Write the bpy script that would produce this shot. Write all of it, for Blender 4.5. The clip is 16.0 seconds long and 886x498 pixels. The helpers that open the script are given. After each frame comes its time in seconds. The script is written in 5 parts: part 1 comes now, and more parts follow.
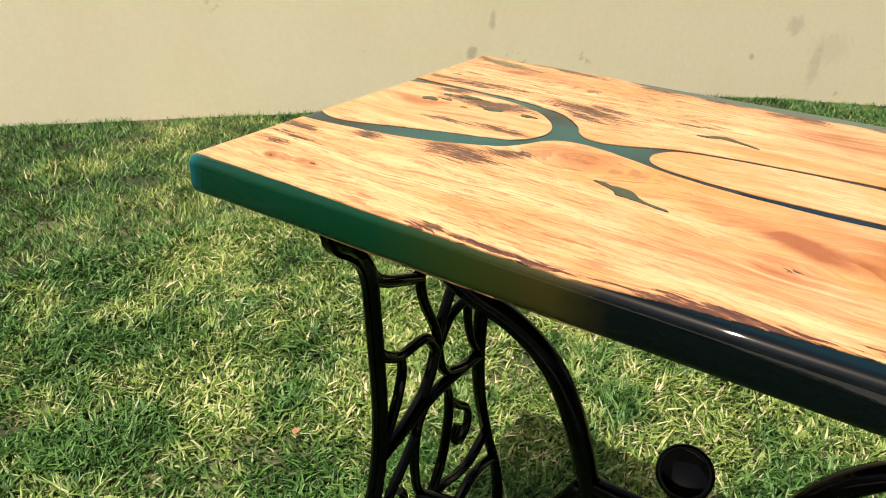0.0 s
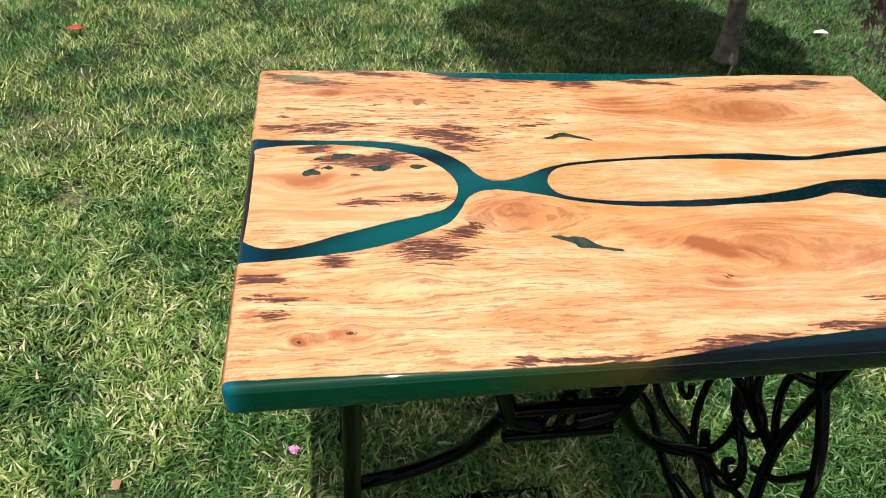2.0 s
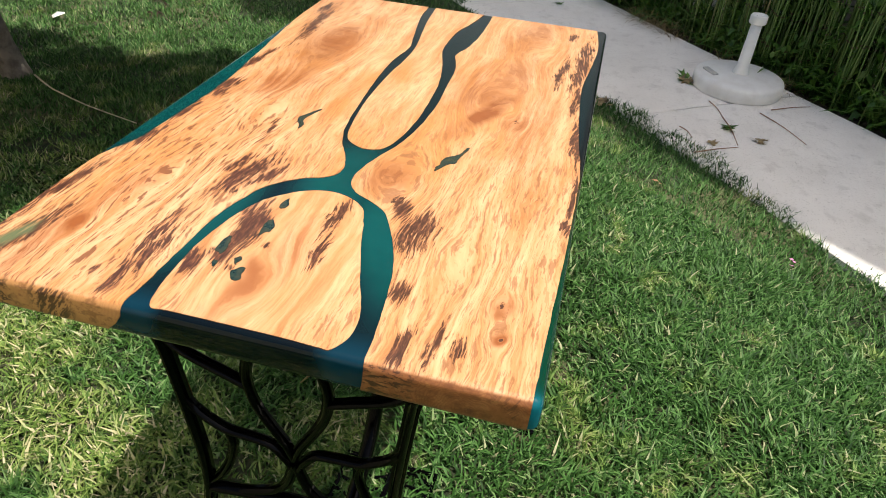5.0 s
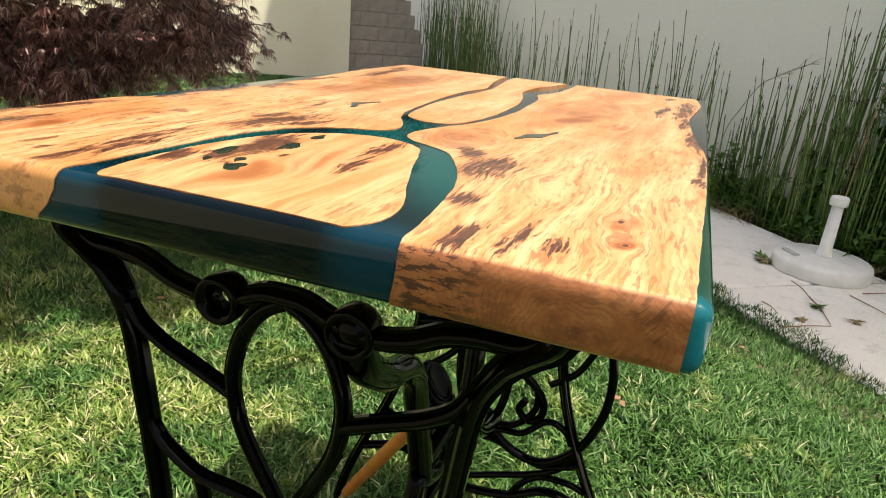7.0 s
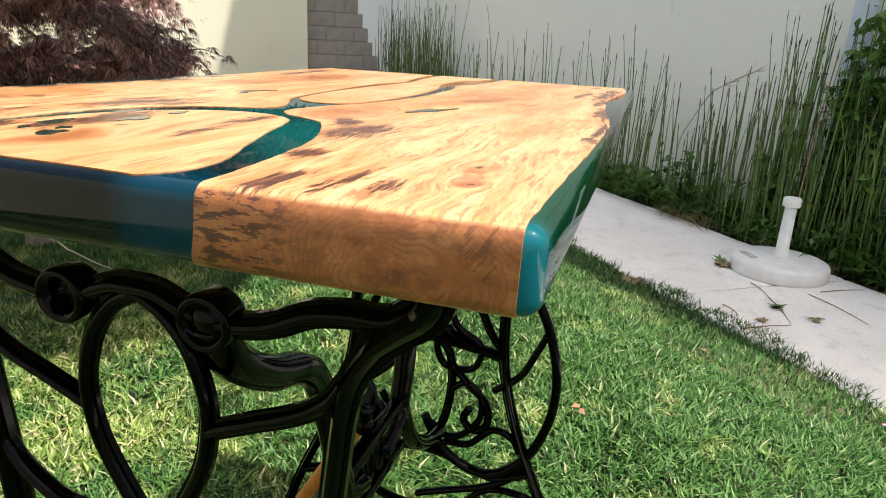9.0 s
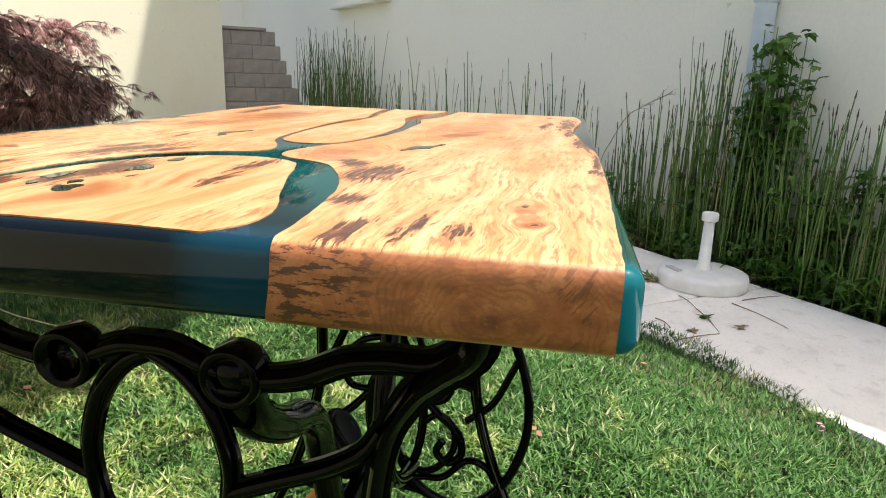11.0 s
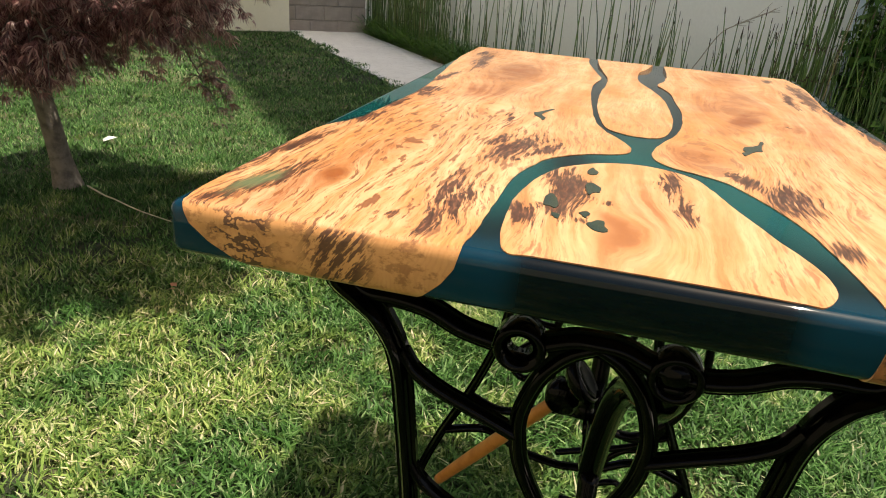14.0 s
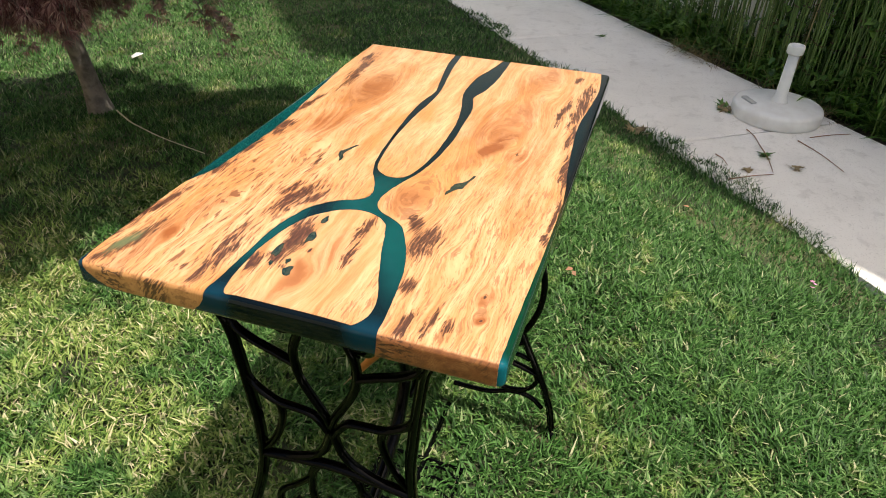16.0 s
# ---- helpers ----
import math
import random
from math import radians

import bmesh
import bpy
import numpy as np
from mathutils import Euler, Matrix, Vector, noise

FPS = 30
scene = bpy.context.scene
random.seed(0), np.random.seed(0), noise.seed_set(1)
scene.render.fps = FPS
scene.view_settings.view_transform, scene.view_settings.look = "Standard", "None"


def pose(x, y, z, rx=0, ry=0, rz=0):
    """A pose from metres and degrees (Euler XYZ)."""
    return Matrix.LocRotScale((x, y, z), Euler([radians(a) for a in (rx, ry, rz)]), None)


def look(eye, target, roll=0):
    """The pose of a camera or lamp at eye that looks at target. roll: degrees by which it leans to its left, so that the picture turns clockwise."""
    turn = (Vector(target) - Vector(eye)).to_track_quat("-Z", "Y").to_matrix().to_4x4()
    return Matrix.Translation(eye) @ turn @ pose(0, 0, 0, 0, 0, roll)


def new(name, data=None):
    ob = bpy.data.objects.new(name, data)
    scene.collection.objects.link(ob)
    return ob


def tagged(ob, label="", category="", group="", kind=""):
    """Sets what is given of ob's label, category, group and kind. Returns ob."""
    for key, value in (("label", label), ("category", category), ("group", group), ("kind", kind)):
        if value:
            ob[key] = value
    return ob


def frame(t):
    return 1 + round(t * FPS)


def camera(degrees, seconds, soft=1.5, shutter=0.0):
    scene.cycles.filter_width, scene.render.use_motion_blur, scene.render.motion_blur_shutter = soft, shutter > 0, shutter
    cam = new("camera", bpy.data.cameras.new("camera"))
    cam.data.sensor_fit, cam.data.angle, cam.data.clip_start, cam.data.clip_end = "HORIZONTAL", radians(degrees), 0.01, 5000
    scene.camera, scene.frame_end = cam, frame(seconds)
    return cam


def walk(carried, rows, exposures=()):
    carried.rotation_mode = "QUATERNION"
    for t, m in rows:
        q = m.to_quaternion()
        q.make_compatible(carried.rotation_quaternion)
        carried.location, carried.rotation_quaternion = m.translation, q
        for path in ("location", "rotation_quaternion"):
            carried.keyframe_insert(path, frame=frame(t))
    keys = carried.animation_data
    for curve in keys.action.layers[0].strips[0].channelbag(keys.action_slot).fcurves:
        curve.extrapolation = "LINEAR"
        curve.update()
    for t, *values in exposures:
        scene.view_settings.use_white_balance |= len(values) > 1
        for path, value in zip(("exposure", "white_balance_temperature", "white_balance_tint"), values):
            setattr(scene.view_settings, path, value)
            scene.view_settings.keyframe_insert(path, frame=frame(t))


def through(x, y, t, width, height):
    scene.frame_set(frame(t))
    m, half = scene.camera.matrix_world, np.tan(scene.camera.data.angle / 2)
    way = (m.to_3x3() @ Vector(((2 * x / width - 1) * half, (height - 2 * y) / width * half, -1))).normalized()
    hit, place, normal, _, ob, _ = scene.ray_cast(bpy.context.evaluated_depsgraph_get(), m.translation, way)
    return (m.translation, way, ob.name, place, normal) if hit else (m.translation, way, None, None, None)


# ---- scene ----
cam = camera(67.4, 16.0, soft=1.0)
PATH = [
    (0, (0.387, -0.292, 0.945), (-0.493, 1.233, -0.003), 3.2),
    (0.5, (0.282, -0.326, 0.967), (-0.24, 1.33, -0.024), 5.0),
    (1, (0.202, -0.318, 1.021), (-0.291, 1.228, -0.148), 1.8),
    (1.5, (0.15, -0.264, 1.08), (0.036, 1.224, -0.252), 4.3),
    (2, (0.073, -0.273, 1.122), (0.404, 1.21, -0.178), 6.3),
    (2.5, (-0.052, -0.289, 1.137), (0.689, 1.053, -0.148), 5.7),
    (3, (-0.077, -0.221, 1.127), (0.833, 1.034, -0.137), 4.7),
    (3.5, (-0.098, -0.168, 1.127), (0.898, 0.938, -0.209), 4.7),
    (4, (-0.169, -0.109, 1.125), (1.043, 0.814, -0.172), 5.9),
    (4.3, (-0.244, -0.032, 1.124), (1.154, 0.622, -0.147), 2.3),
    (4.5, (-0.282, 0.007, 1.125), (1.169, 0.488, -0.165), 1.4),
    (4.7, (-0.29, 0.013, 1.118), (1.224, 0.382, -0.136), 2.9),
    (6.8, (-0.227, 0.01, 0.863), (1.526, 0.62, 0.12), 4.5),
    (7, (-0.228, 0.023, 0.858), (1.553, 0.628, 0.178), 5.2),
    (7.5, (-0.234, 0.032, 0.846), (1.565, 0.628, 0.208), 4.7),
    (8, (-0.247, 0.04, 0.834), (1.588, 0.59, 0.259), 4.3),
    (8.5, (-0.215, 0.005, 0.83), (1.638, 0.485, 0.25), 3.5),
    (9, (-0.184, -0.023, 0.821), (1.645, 0.515, 0.219), 3.1),
    (9.2, (-0.183, -0.021, 0.819), (1.662, 0.493, 0.243), 3.4),
    (11.3, (-0.196, 0.05, 0.825), (1.712, 0.361, 0.311), 2.3),
    (11.5, (-0.191, 0.068, 0.825), (1.713, 0.373, 0.292), 3.5),
    (12, (-0.156, 0.113, 0.833), (1.733, 0.393, 0.239), 3.8),
    (12.5, (-0.169, 0.147, 0.859), (1.688, 0.517, 0.214), 3.7),
    (13, (-0.188, 0.203, 0.877), (1.645, 0.578, 0.169), 4.6),
    (13.5, (-0.227, 0.256, 0.902), (1.59, 0.652, 0.165), 4.0),
    (14, (-0.269, 0.245, 0.89), (1.518, 0.651, 0.087), 4.6),
    (14.5, (-0.303, 0.172, 0.912), (1.411, 0.57, -0.039), 4.8),
    (15, (-0.335, 0.077, 1.018), (1.322, 0.55, 0.004), 3.9),
    (15.5, (-0.372, -0.012, 1.1), (1.237, 0.467, 0.012), 3.1),
    (16, (-0.405, -0.067, 1.168), (1.169, 0.424, 0.036), 1.7),
]
EXPOSURES = [(t, stops + 0.55, warmth, 10) for t, stops, warmth in ((0, 0.18, 7600), (1.5, 0.08, 6800), (2.2, 0.0, 6550), (3.5, 0.0, 6750), (4.5, 0.0, 6850), (7, 0.40, 7650), (8, 0.52, 7250), (8.5, 0.62, 7200), (9.2, 0.62, 7050), (11.5, 0.56, 7150), (12, 0.32, 7500), (13, 0.17, 7900), (13.6, 0.18, 7900), (14.5, 0.31, 7500), (15.2, 0.14, 7650), (16, 0.12, 7250))]
walk(cam, [(t, look(eye, target, roll)) for t, eye, target, roll in PATH], EXPOSURES)

# ---- light: high noon sun, clear sky ----
SUN_WAY = Vector((-0.03, -0.35, 1.0)).normalized()
world = bpy.data.worlds.new("sky")
world.use_nodes = True
scene.world = world
wn, wl = world.node_tree.nodes, world.node_tree.links
sky = wn.new("ShaderNodeTexSky")
sky.sky_type = "NISHITA"
sky.sun_disc = False
sky.dust_density = 4.0
sky.sun_elevation = math.asin(SUN_WAY.z)
sky.sun_rotation = math.atan2(SUN_WAY.x, SUN_WAY.y)
wl.new(sky.outputs[0], wn["Background"].inputs[0])
wn["Background"].inputs[1].default_value = 0.112
sun = new("sun", bpy.data.lights.new("sun", "SUN"))
sun.data.energy, sun.data.angle, sun.data.color = 3.65, radians(0.6), (1.0, 0.985, 0.95)
sun.matrix_world = look(SUN_WAY * 20, (0, 0, 0))


# ---- materials ----
class Mat:
    """A node material with small helpers."""

    def __init__(self, name, rough=0.5, **inputs):
        self.m = bpy.data.materials.new(name)
        self.m.use_nodes = True
        self.t = self.m.node_tree
        self.b = self.t.nodes["Principled BSDF"]
        self.b.inputs["Roughness"].default_value = rough
        for key, value in inputs.items():
            self.b.inputs[key.replace("_", " ")].default_value = value
        self.c = self.t.nodes.new("ShaderNodeTexCoord").outputs["Object"]

    def node(self, kind):
        return self.t.nodes.new(kind)

    def vec(self, op):
        n = self.t.nodes.new("ShaderNodeVectorMath")
        n.operation = op
        return n

    def place(self):
        n = self.t.nodes.new("ShaderNodeMapping")
        n.vector_type = "TEXTURE"
        return n

    def put(self, socket, value):
        if isinstance(value, bpy.types.NodeSocket):
            self.t.links.new(value, socket)
        else:
            socket.default_value = value

    def noise(self, scale, detail=4.0, rough=0.55, stretch=None, coord=None, distort=0.0):
        v = coord or self.c
        if stretch:
            mp = self.node("ShaderNodeMapping")
            mp.inputs["Scale"].default_value = stretch
            self.put(mp.inputs[0], v)
            v = mp.outputs[0]
        n = self.node("ShaderNodeTexNoise")
        self.put(n.inputs["Vector"], v)
        n.inputs["Scale"].default_value, n.inputs["Detail"].default_value = scale, detail
        n.inputs["Roughness"].default_value, n.inputs["Distortion"].default_value = rough, distort
        return n.outputs["Fac"]

    def ramp(self, fac, *stops):
        r = self.node("ShaderNodeValToRGB")
        while len(r.color_ramp.elements) < len(stops):
            r.color_ramp.elements.new(0.5)
        for e, (p, col) in zip(r.color_ramp.elements, stops):
            e.position, e.color = p, (*col, 1) if len(col) == 3 else col
        self.put(r.inputs[0], fac)
        return r.outputs[0]

    def math(self, op, a, b=0.0, c=0.0, clamp=False):
        n = self.node("ShaderNodeMath")
        n.operation, n.use_clamp = op, clamp
        for s, v in zip(n.inputs, (a, b, c)):
            self.put(s, v)
        return n.outputs[0]

    def mix(self, fac, a, b, blend="MIX"):
        n = self.node("ShaderNodeMix")
        n.data_type, n.blend_type = "RGBA", blend
        for s, v in zip((n.inputs[0], n.inputs[6], n.inputs[7]), (fac, a, b)):
            self.put(s, (*v, 1) if isinstance(v, tuple) and len(v) == 3 else v)
        return n.outputs[2]

    def range(self, v, lo, hi, a=0.0, b=1.0):
        n = self.node("ShaderNodeMapRange")
        n.interpolation_type = "SMOOTHSTEP"
        for s, x in zip(n.inputs, (v, lo, hi, a, b)):
            self.put(s, x)
        return n.outputs[0]

    def color(self, v):
        self.put(self.b.inputs["Base Color"], (*v, 1) if isinstance(v, tuple) and len(v) == 3 else v)
        return self

    def rough(self, v):
        self.put(self.b.inputs["Roughness"], v)
        return self

    def bump(self, h, strength=0.3, dist=0.002):
        n = self.node("ShaderNodeBump")
        n.inputs["Strength"].default_value, n.inputs["Distance"].default_value = strength, dist
        self.put(n.inputs["Height"], h)
        self.put(self.b.inputs["Normal"], n.outputs[0])
        return self

    def island(self):
        return self.node("ShaderNodeNewGeometry").outputs["Random Per Island"]

    def each(self):
        return self.node("ShaderNodeObjectInfo").outputs["Random"]


def wood_material():
    """Spalted honey-coloured slab under a clear coat: grain that bends round knots, dark rot, heartwood and ringed ends."""
    m = Mat("spalted_wood", 0.40, Coat_Weight=0.40, Coat_Roughness=0.12, Specular_IOR_Level=0.3)
    at = m.node("ShaderNodeSeparateXYZ")
    m.put(at.inputs[0], m.c)
    ax, ay, az = at.outputs

    def joined(x, y, z=0.0):
        n = m.node("ShaderNodeCombineXYZ")
        for s, v in zip(n.inputs, (x, y, z)):
            m.put(s, v)
        return n.outputs[0]

    def centred(fac, amount):
        return m.math("MULTIPLY", m.math("SUBTRACT", fac, 0.5), amount)

    def reach(coord, x, y, turn, a, b):
        """Distance from a spot, 1 at the rim of its ellipse."""
        mp = m.place()
        mp.inputs["Location"].default_value = (x, y, 0)
        mp.inputs["Rotation"].default_value = (0, 0, turn)
        mp.inputs["Scale"].default_value = (a, b, 1)
        m.put(mp.inputs[0], coord)
        ln = m.vec("LENGTH")
        m.put(ln.inputs[0], mp.outputs[0])
        return ln.outputs["Value"]

    plan = joined(ax, ay)
    # the height of the grain's stream lines: y, bent by slow waves and pushed apart at knots
    stream = m.math("ADD", ay, centred(m.noise(1.0, 2.0, 0.5, (3.2, 6.0, 1), plan), 0.060))
    stream = m.math("ADD", stream, centred(m.noise(1.0, 2.0, 0.5, (17, 26, 1), plan), 0.010))
    stream = m.math("ADD", stream, centred(m.noise(1.0, 2.0, 0.6, (75, 110, 1), plan), 0.0030))
    for x, y, a, b, k in KNOTS:
        near = m.range(reach(plan, x, y, 0.0, a, b), 0.0, 1.6, k, 0.0)
        stream = m.math("SUBTRACT", stream, m.math("MULTIPLY", near, m.math("SUBTRACT", ay, y)))
    flow = joined(ax, stream, az)

    # honey ground: broad warm clouds, soft bands and fine streaks along the grain
    bands = m.noise(1.0, 3.0, 0.55, (7, 95, 60), flow)
    base = m.ramp(bands, (0.32, (0.475, 0.205, 0.075)), (0.45, (0.565, 0.272, 0.115)), (0.55, (0.635, 0.335, 0.160)), (0.68, (0.695, 0.400, 0.212)))
    broad = m.noise(1.0, 4.0, 0.6, (5, 11, 8), flow)
    base = m.mix(m.range(broad, 0.48, 0.66, 0.0, 0.70), base, (0.50, 0.205, 0.055))
    pale = m.noise(1.0, 4.0, 0.6, (8, 19, 8), plan)
    base = m.mix(m.range(pale, 0.50, 0.68, 0.0, 0.45), base, (0.745, 0.475, 0.275))
    # growth lines, closed into rings where they meet a knot
    rings = m.math("SINE", m.math("MULTIPLY_ADD", stream, 1150.0, centred(m.noise(1.0, 3.0, 0.6, (14, 60, 1), plan), 9.0)))
    patchy = m.range(m.noise(11.0, 3.0), 0.40, 0.62)
    base = m.mix(m.math("MULTIPLY", m.range(rings, 0.1, 1.0, 0.0, 0.20), patchy), base, (0.42, 0.175, 0.058))
    calm = m.math("MAXIMUM", m.range(reach(plan, 0.10, 0.215, 0.0, 0.11, 0.062), 0.85, 1.15, 1.0, 0.0), m.range(ax, 0.24, 0.40, 0.0, 0.65))
    # open pores: short dashes of two sizes
    fine = m.noise(1.0, 3.0, 0.6, (52, 620, 320), flow)
    base = m.mix(m.math("MULTIPLY", m.range(fine, 0.545, 0.585, 0.0, 0.50), m.math("MULTIPLY_ADD", calm, -0.55, 1.0)), base, (0.36, 0.145, 0.050))
    base = m.mix(m.math("MULTIPLY", m.range(fine, 0.36, 0.44, 0.20, 0.0), m.math("MULTIPLY_ADD", calm, -0.7, 1.0)), base, (0.765, 0.49, 0.275))
    lively = m.math("MULTIPLY", m.math("SUBTRACT", 1.0, m.math("MULTIPLY", calm, 0.8)), m.range(ay, 0.285, 0.31, 0.75, 1.2))
    dashes = m.noise(1.0, 4.0, 0.62, (38, 300, 200), flow)
    base = m.mix(m.math("MULTIPLY", m.range(dashes, 0.55, 0.595, 0.0, 0.75), lively), base, (0.20, 0.075, 0.032))
    # warm heartwood clouds, streaked
    cloudy = m.range(m.noise(1.0, 4.0, 0.62, (9, 150, 60), flow), 0.38, 0.62, 1.0, 0.30)
    blurred = joined(m.math("ADD", ax, centred(m.noise(16.0, 3.0, 0.6, None, plan), 0.035)), m.math("ADD", ay, centred(m.noise(21.0, 3.0, 0.6, None, plan), 0.016)))
    for x, y, turn, a, b, k in HEARTWOOD:
        one = m.range(reach(blurred, x, y, turn, 1.2 * a, 1.3 * b), 0.15, 1.35, 1.0, 0.0)
        base = m.mix(m.math("MULTIPLY", m.math("MULTIPLY", one, cloudy), 1.45 * k, clamp=True), base, (0.27, 0.082, 0.022))
    # dark rot: ragged islands with crisp rims, pierced by sound wood
    total = None
    for x, y, turn, a, b in ROT_LEFT + ROT_ISLE + ROT_RIGHT:
        one = m.range(reach(blurred, x, y, turn, 1.25 * a, 1.4 * b), 0.1, 1.6, 1.0, 0.0)
        total = one if total is None else m.math("MAXIMUM", total, one)
    torn = m.math("ADD", centred(m.noise(1.0, 5.0, 0.70, (46, 520, 160), flow), 3.2), centred(m.noise(1.0, 3.0, 0.6, (34, 120, 60), flow), 0.8))
    depth = m.math("ADD", total, torn)
    sound = m.range(total, 0.02, 0.14)
    rot = m.math("MULTIPLY", m.range(depth, 0.62, 0.72), sound)
    base = m.mix(m.math("MULTIPLY", m.range(depth, 0.30, 0.62, 0.0, 0.62), sound), base, (0.40, 0.165, 0.060))
    dark = m.ramp(m.noise(1.0, 4.0, 0.65, (90, 420, 200), flow), (0.36, (0.016, 0.006, 0.005)), (0.52, (0.060, 0.020, 0.013)), (0.66, (0.19, 0.072, 0.036)))
    top = m.mix(m.math("MULTIPLY", rot, 0.93), base, dark)
    # one greenish stain
    top = m.mix(m.range(m.math("ADD", reach(blurred, 0.045, 0.424, -0.25, 0.030, 0.009), centred(fine, 1.2)), 0.3, 1.1, 0.75, 0.0), top, (0.11, 0.16, 0.075))

    # end grain: rings about the pith, where the surface faces along the slab
    geo = m.node("ShaderNodeNewGeometry")
    sep = m.node("ShaderNodeSeparateXYZ")
    m.put(sep.inputs[0], geo.outputs["Normal"])
    facing = m.range(m.math("ABSOLUTE", sep.outputs[0]), 0.45, 0.8)
    section = joined(m.math("SUBTRACT", ay, 0.046), m.math("MULTIPLY", m.math("SUBTRACT", az, 0.749), 1.35))
    ln = m.vec("LENGTH")
    m.put(ln.inputs[0], section)
    away = ln.outputs["Value"]
    wob = m.math("ADD", away, centred(m.noise(38, 3.0), 0.022))
    rings = m.math("SINE", m.math("MULTIPLY", wob, 2300.0))
    endc = m.ramp(m.noise(52, 5.0, 0.68), (0.34, (0.21, 0.078, 0.026)), (0.5, (0.34, 0.142, 0.050)), (0.66, (0.48, 0.235, 0.092)))
    endc = m.mix(m.range(ay, 0.13, 0.2, 0.62, 0.0), endc, (0.205, 0.066, 0.024))
    endc = m.mix(m.range(ay, 0.24, 0.30, 0.0, 0.62), endc, (0.53, 0.265, 0.092))
    endc = m.mix(m.math("MULTIPLY", m.range(rings, -0.2, 0.9, 0.0, 0.46), m.math("MULTIPLY", m.range(m.noise(30, 3.0), 0.36, 0.58), m.range(away, 0.02, 0.09, 1.0, 0.25))), endc, (0.155, 0.048, 0.016))
    endc = m.mix(m.range(m.math("ADD", away, centred(m.noise(240, 2.0), 0.004)), 0.002, 0.006, 0.75, 0.0), endc, (0.10, 0.030, 0.016))
    mottle = m.noise(1.0, 5.0, 0.7, (1, 70, 120))
    endc = m.mix(m.range(mottle, 0.50, 0.60, 0.0, 0.55), endc, (0.135, 0.045, 0.017))
    endc = m.mix(m.range(mottle, 0.36, 0.46, 0.30, 0.0), endc, (0.48, 0.225, 0.085))
    # rays and short checks out of the pith
    ray = m.vec("NORMALIZE")
    m.put(ray.inputs[0], section)
    rays = m.noise(22.0, 3.0, 0.6, None, ray.outputs[0])
    endc = m.mix(m.math("MULTIPLY", m.range(rays, 0.50, 0.60, 0.0, 0.35), m.range(away, 0.004, 0.022, 1.0, 0.0)), endc, (0.10, 0.032, 0.015))
    # dark flecks that run along the river's side of each end, and a few cracks by the corner
    def zone(lo, a, b, hi):
        return m.math("MULTIPLY", m.range(ay, lo, a), m.range(ay, b, hi, 1.0, 0.0))

    flecks = m.noise(1.0, 5.0, 0.66, (1, 85, 330))
    steep = m.node("ShaderNodeMapping")
    steep.inputs["Rotation"].default_value = (0.95, 0, 0)
    m.put(steep.inputs[0], m.c)
    slanted = m.noise(1.0, 4.0, 0.66, (1, 60, 330), steep.outputs[0])
    webbed = m.math("ABSOLUTE", m.math("SUBTRACT", m.noise(1.0, 3.0, 0.62, (1, 70, 90)), 0.5))
    marks = m.math("MULTIPLY", m.range(flecks, 0.515, 0.54), zone(0.070, 0.100, 0.118, 0.125))
    marks = m.math("MAXIMUM", marks, m.math("MULTIPLY", m.range(slanted, 0.48, 0.51), zone(0.335, 0.348, 0.366, 0.382)))
    marks = m.math("MAXIMUM", marks, m.math("MULTIPLY", m.range(m.math("SUBTRACT", webbed, m.range(flecks, 0.45, 0.6, 0.0, 0.03)), 0.012, 0.030, 1.0, 0.0), zone(0.385, 0.398, 0.418, 0.432)))
    marks = m.math("MAXIMUM", marks, m.math("MULTIPLY", m.range(slanted, 0.56, 0.60, 0.0, 0.5), zone(0.008, 0.016, 0.024, 0.036)))
    endc = m.mix(m.math("MULTIPLY", marks, 0.88), endc, (0.040, 0.014, 0.009))
    m.color(m.mix(facing, top, endc))
    m.rough(m.range(m.noise(30, 3.0), 0.3, 0.7, 0.34, 0.48))
    m.bump(fine, 0.05, 0.0006)
    return m.m


# where the grain parts: x, y, half length, half width, strength
KNOTS = [
    (0.232, 0.168, 0.060, 0.034, 1.35), (0.084, 0.041, 0.022, 0.013, 1.15), (0.048, 0.038, 0.015, 0.010, 1.15), (0.075, 0.391, 0.026, 0.014, 1.25),
    (0.052, 0.226, 0.045, 0.030, 1.0), (0.390, 0.082, 0.030, 0.016, 0.9), (0.450, 0.112, 0.120, 0.040, 1.1), (0.545, 0.357, 0.110, 0.045, 1.1),
    (0.690, 0.104, 0.090, 0.050, 1.1), (0.330, 0.338, 0.055, 0.030, 0.9), (0.150, 0.370, 0.060, 0.022, 0.7), (0.110, 0.085, 0.060, 0.024, 0.7),
]
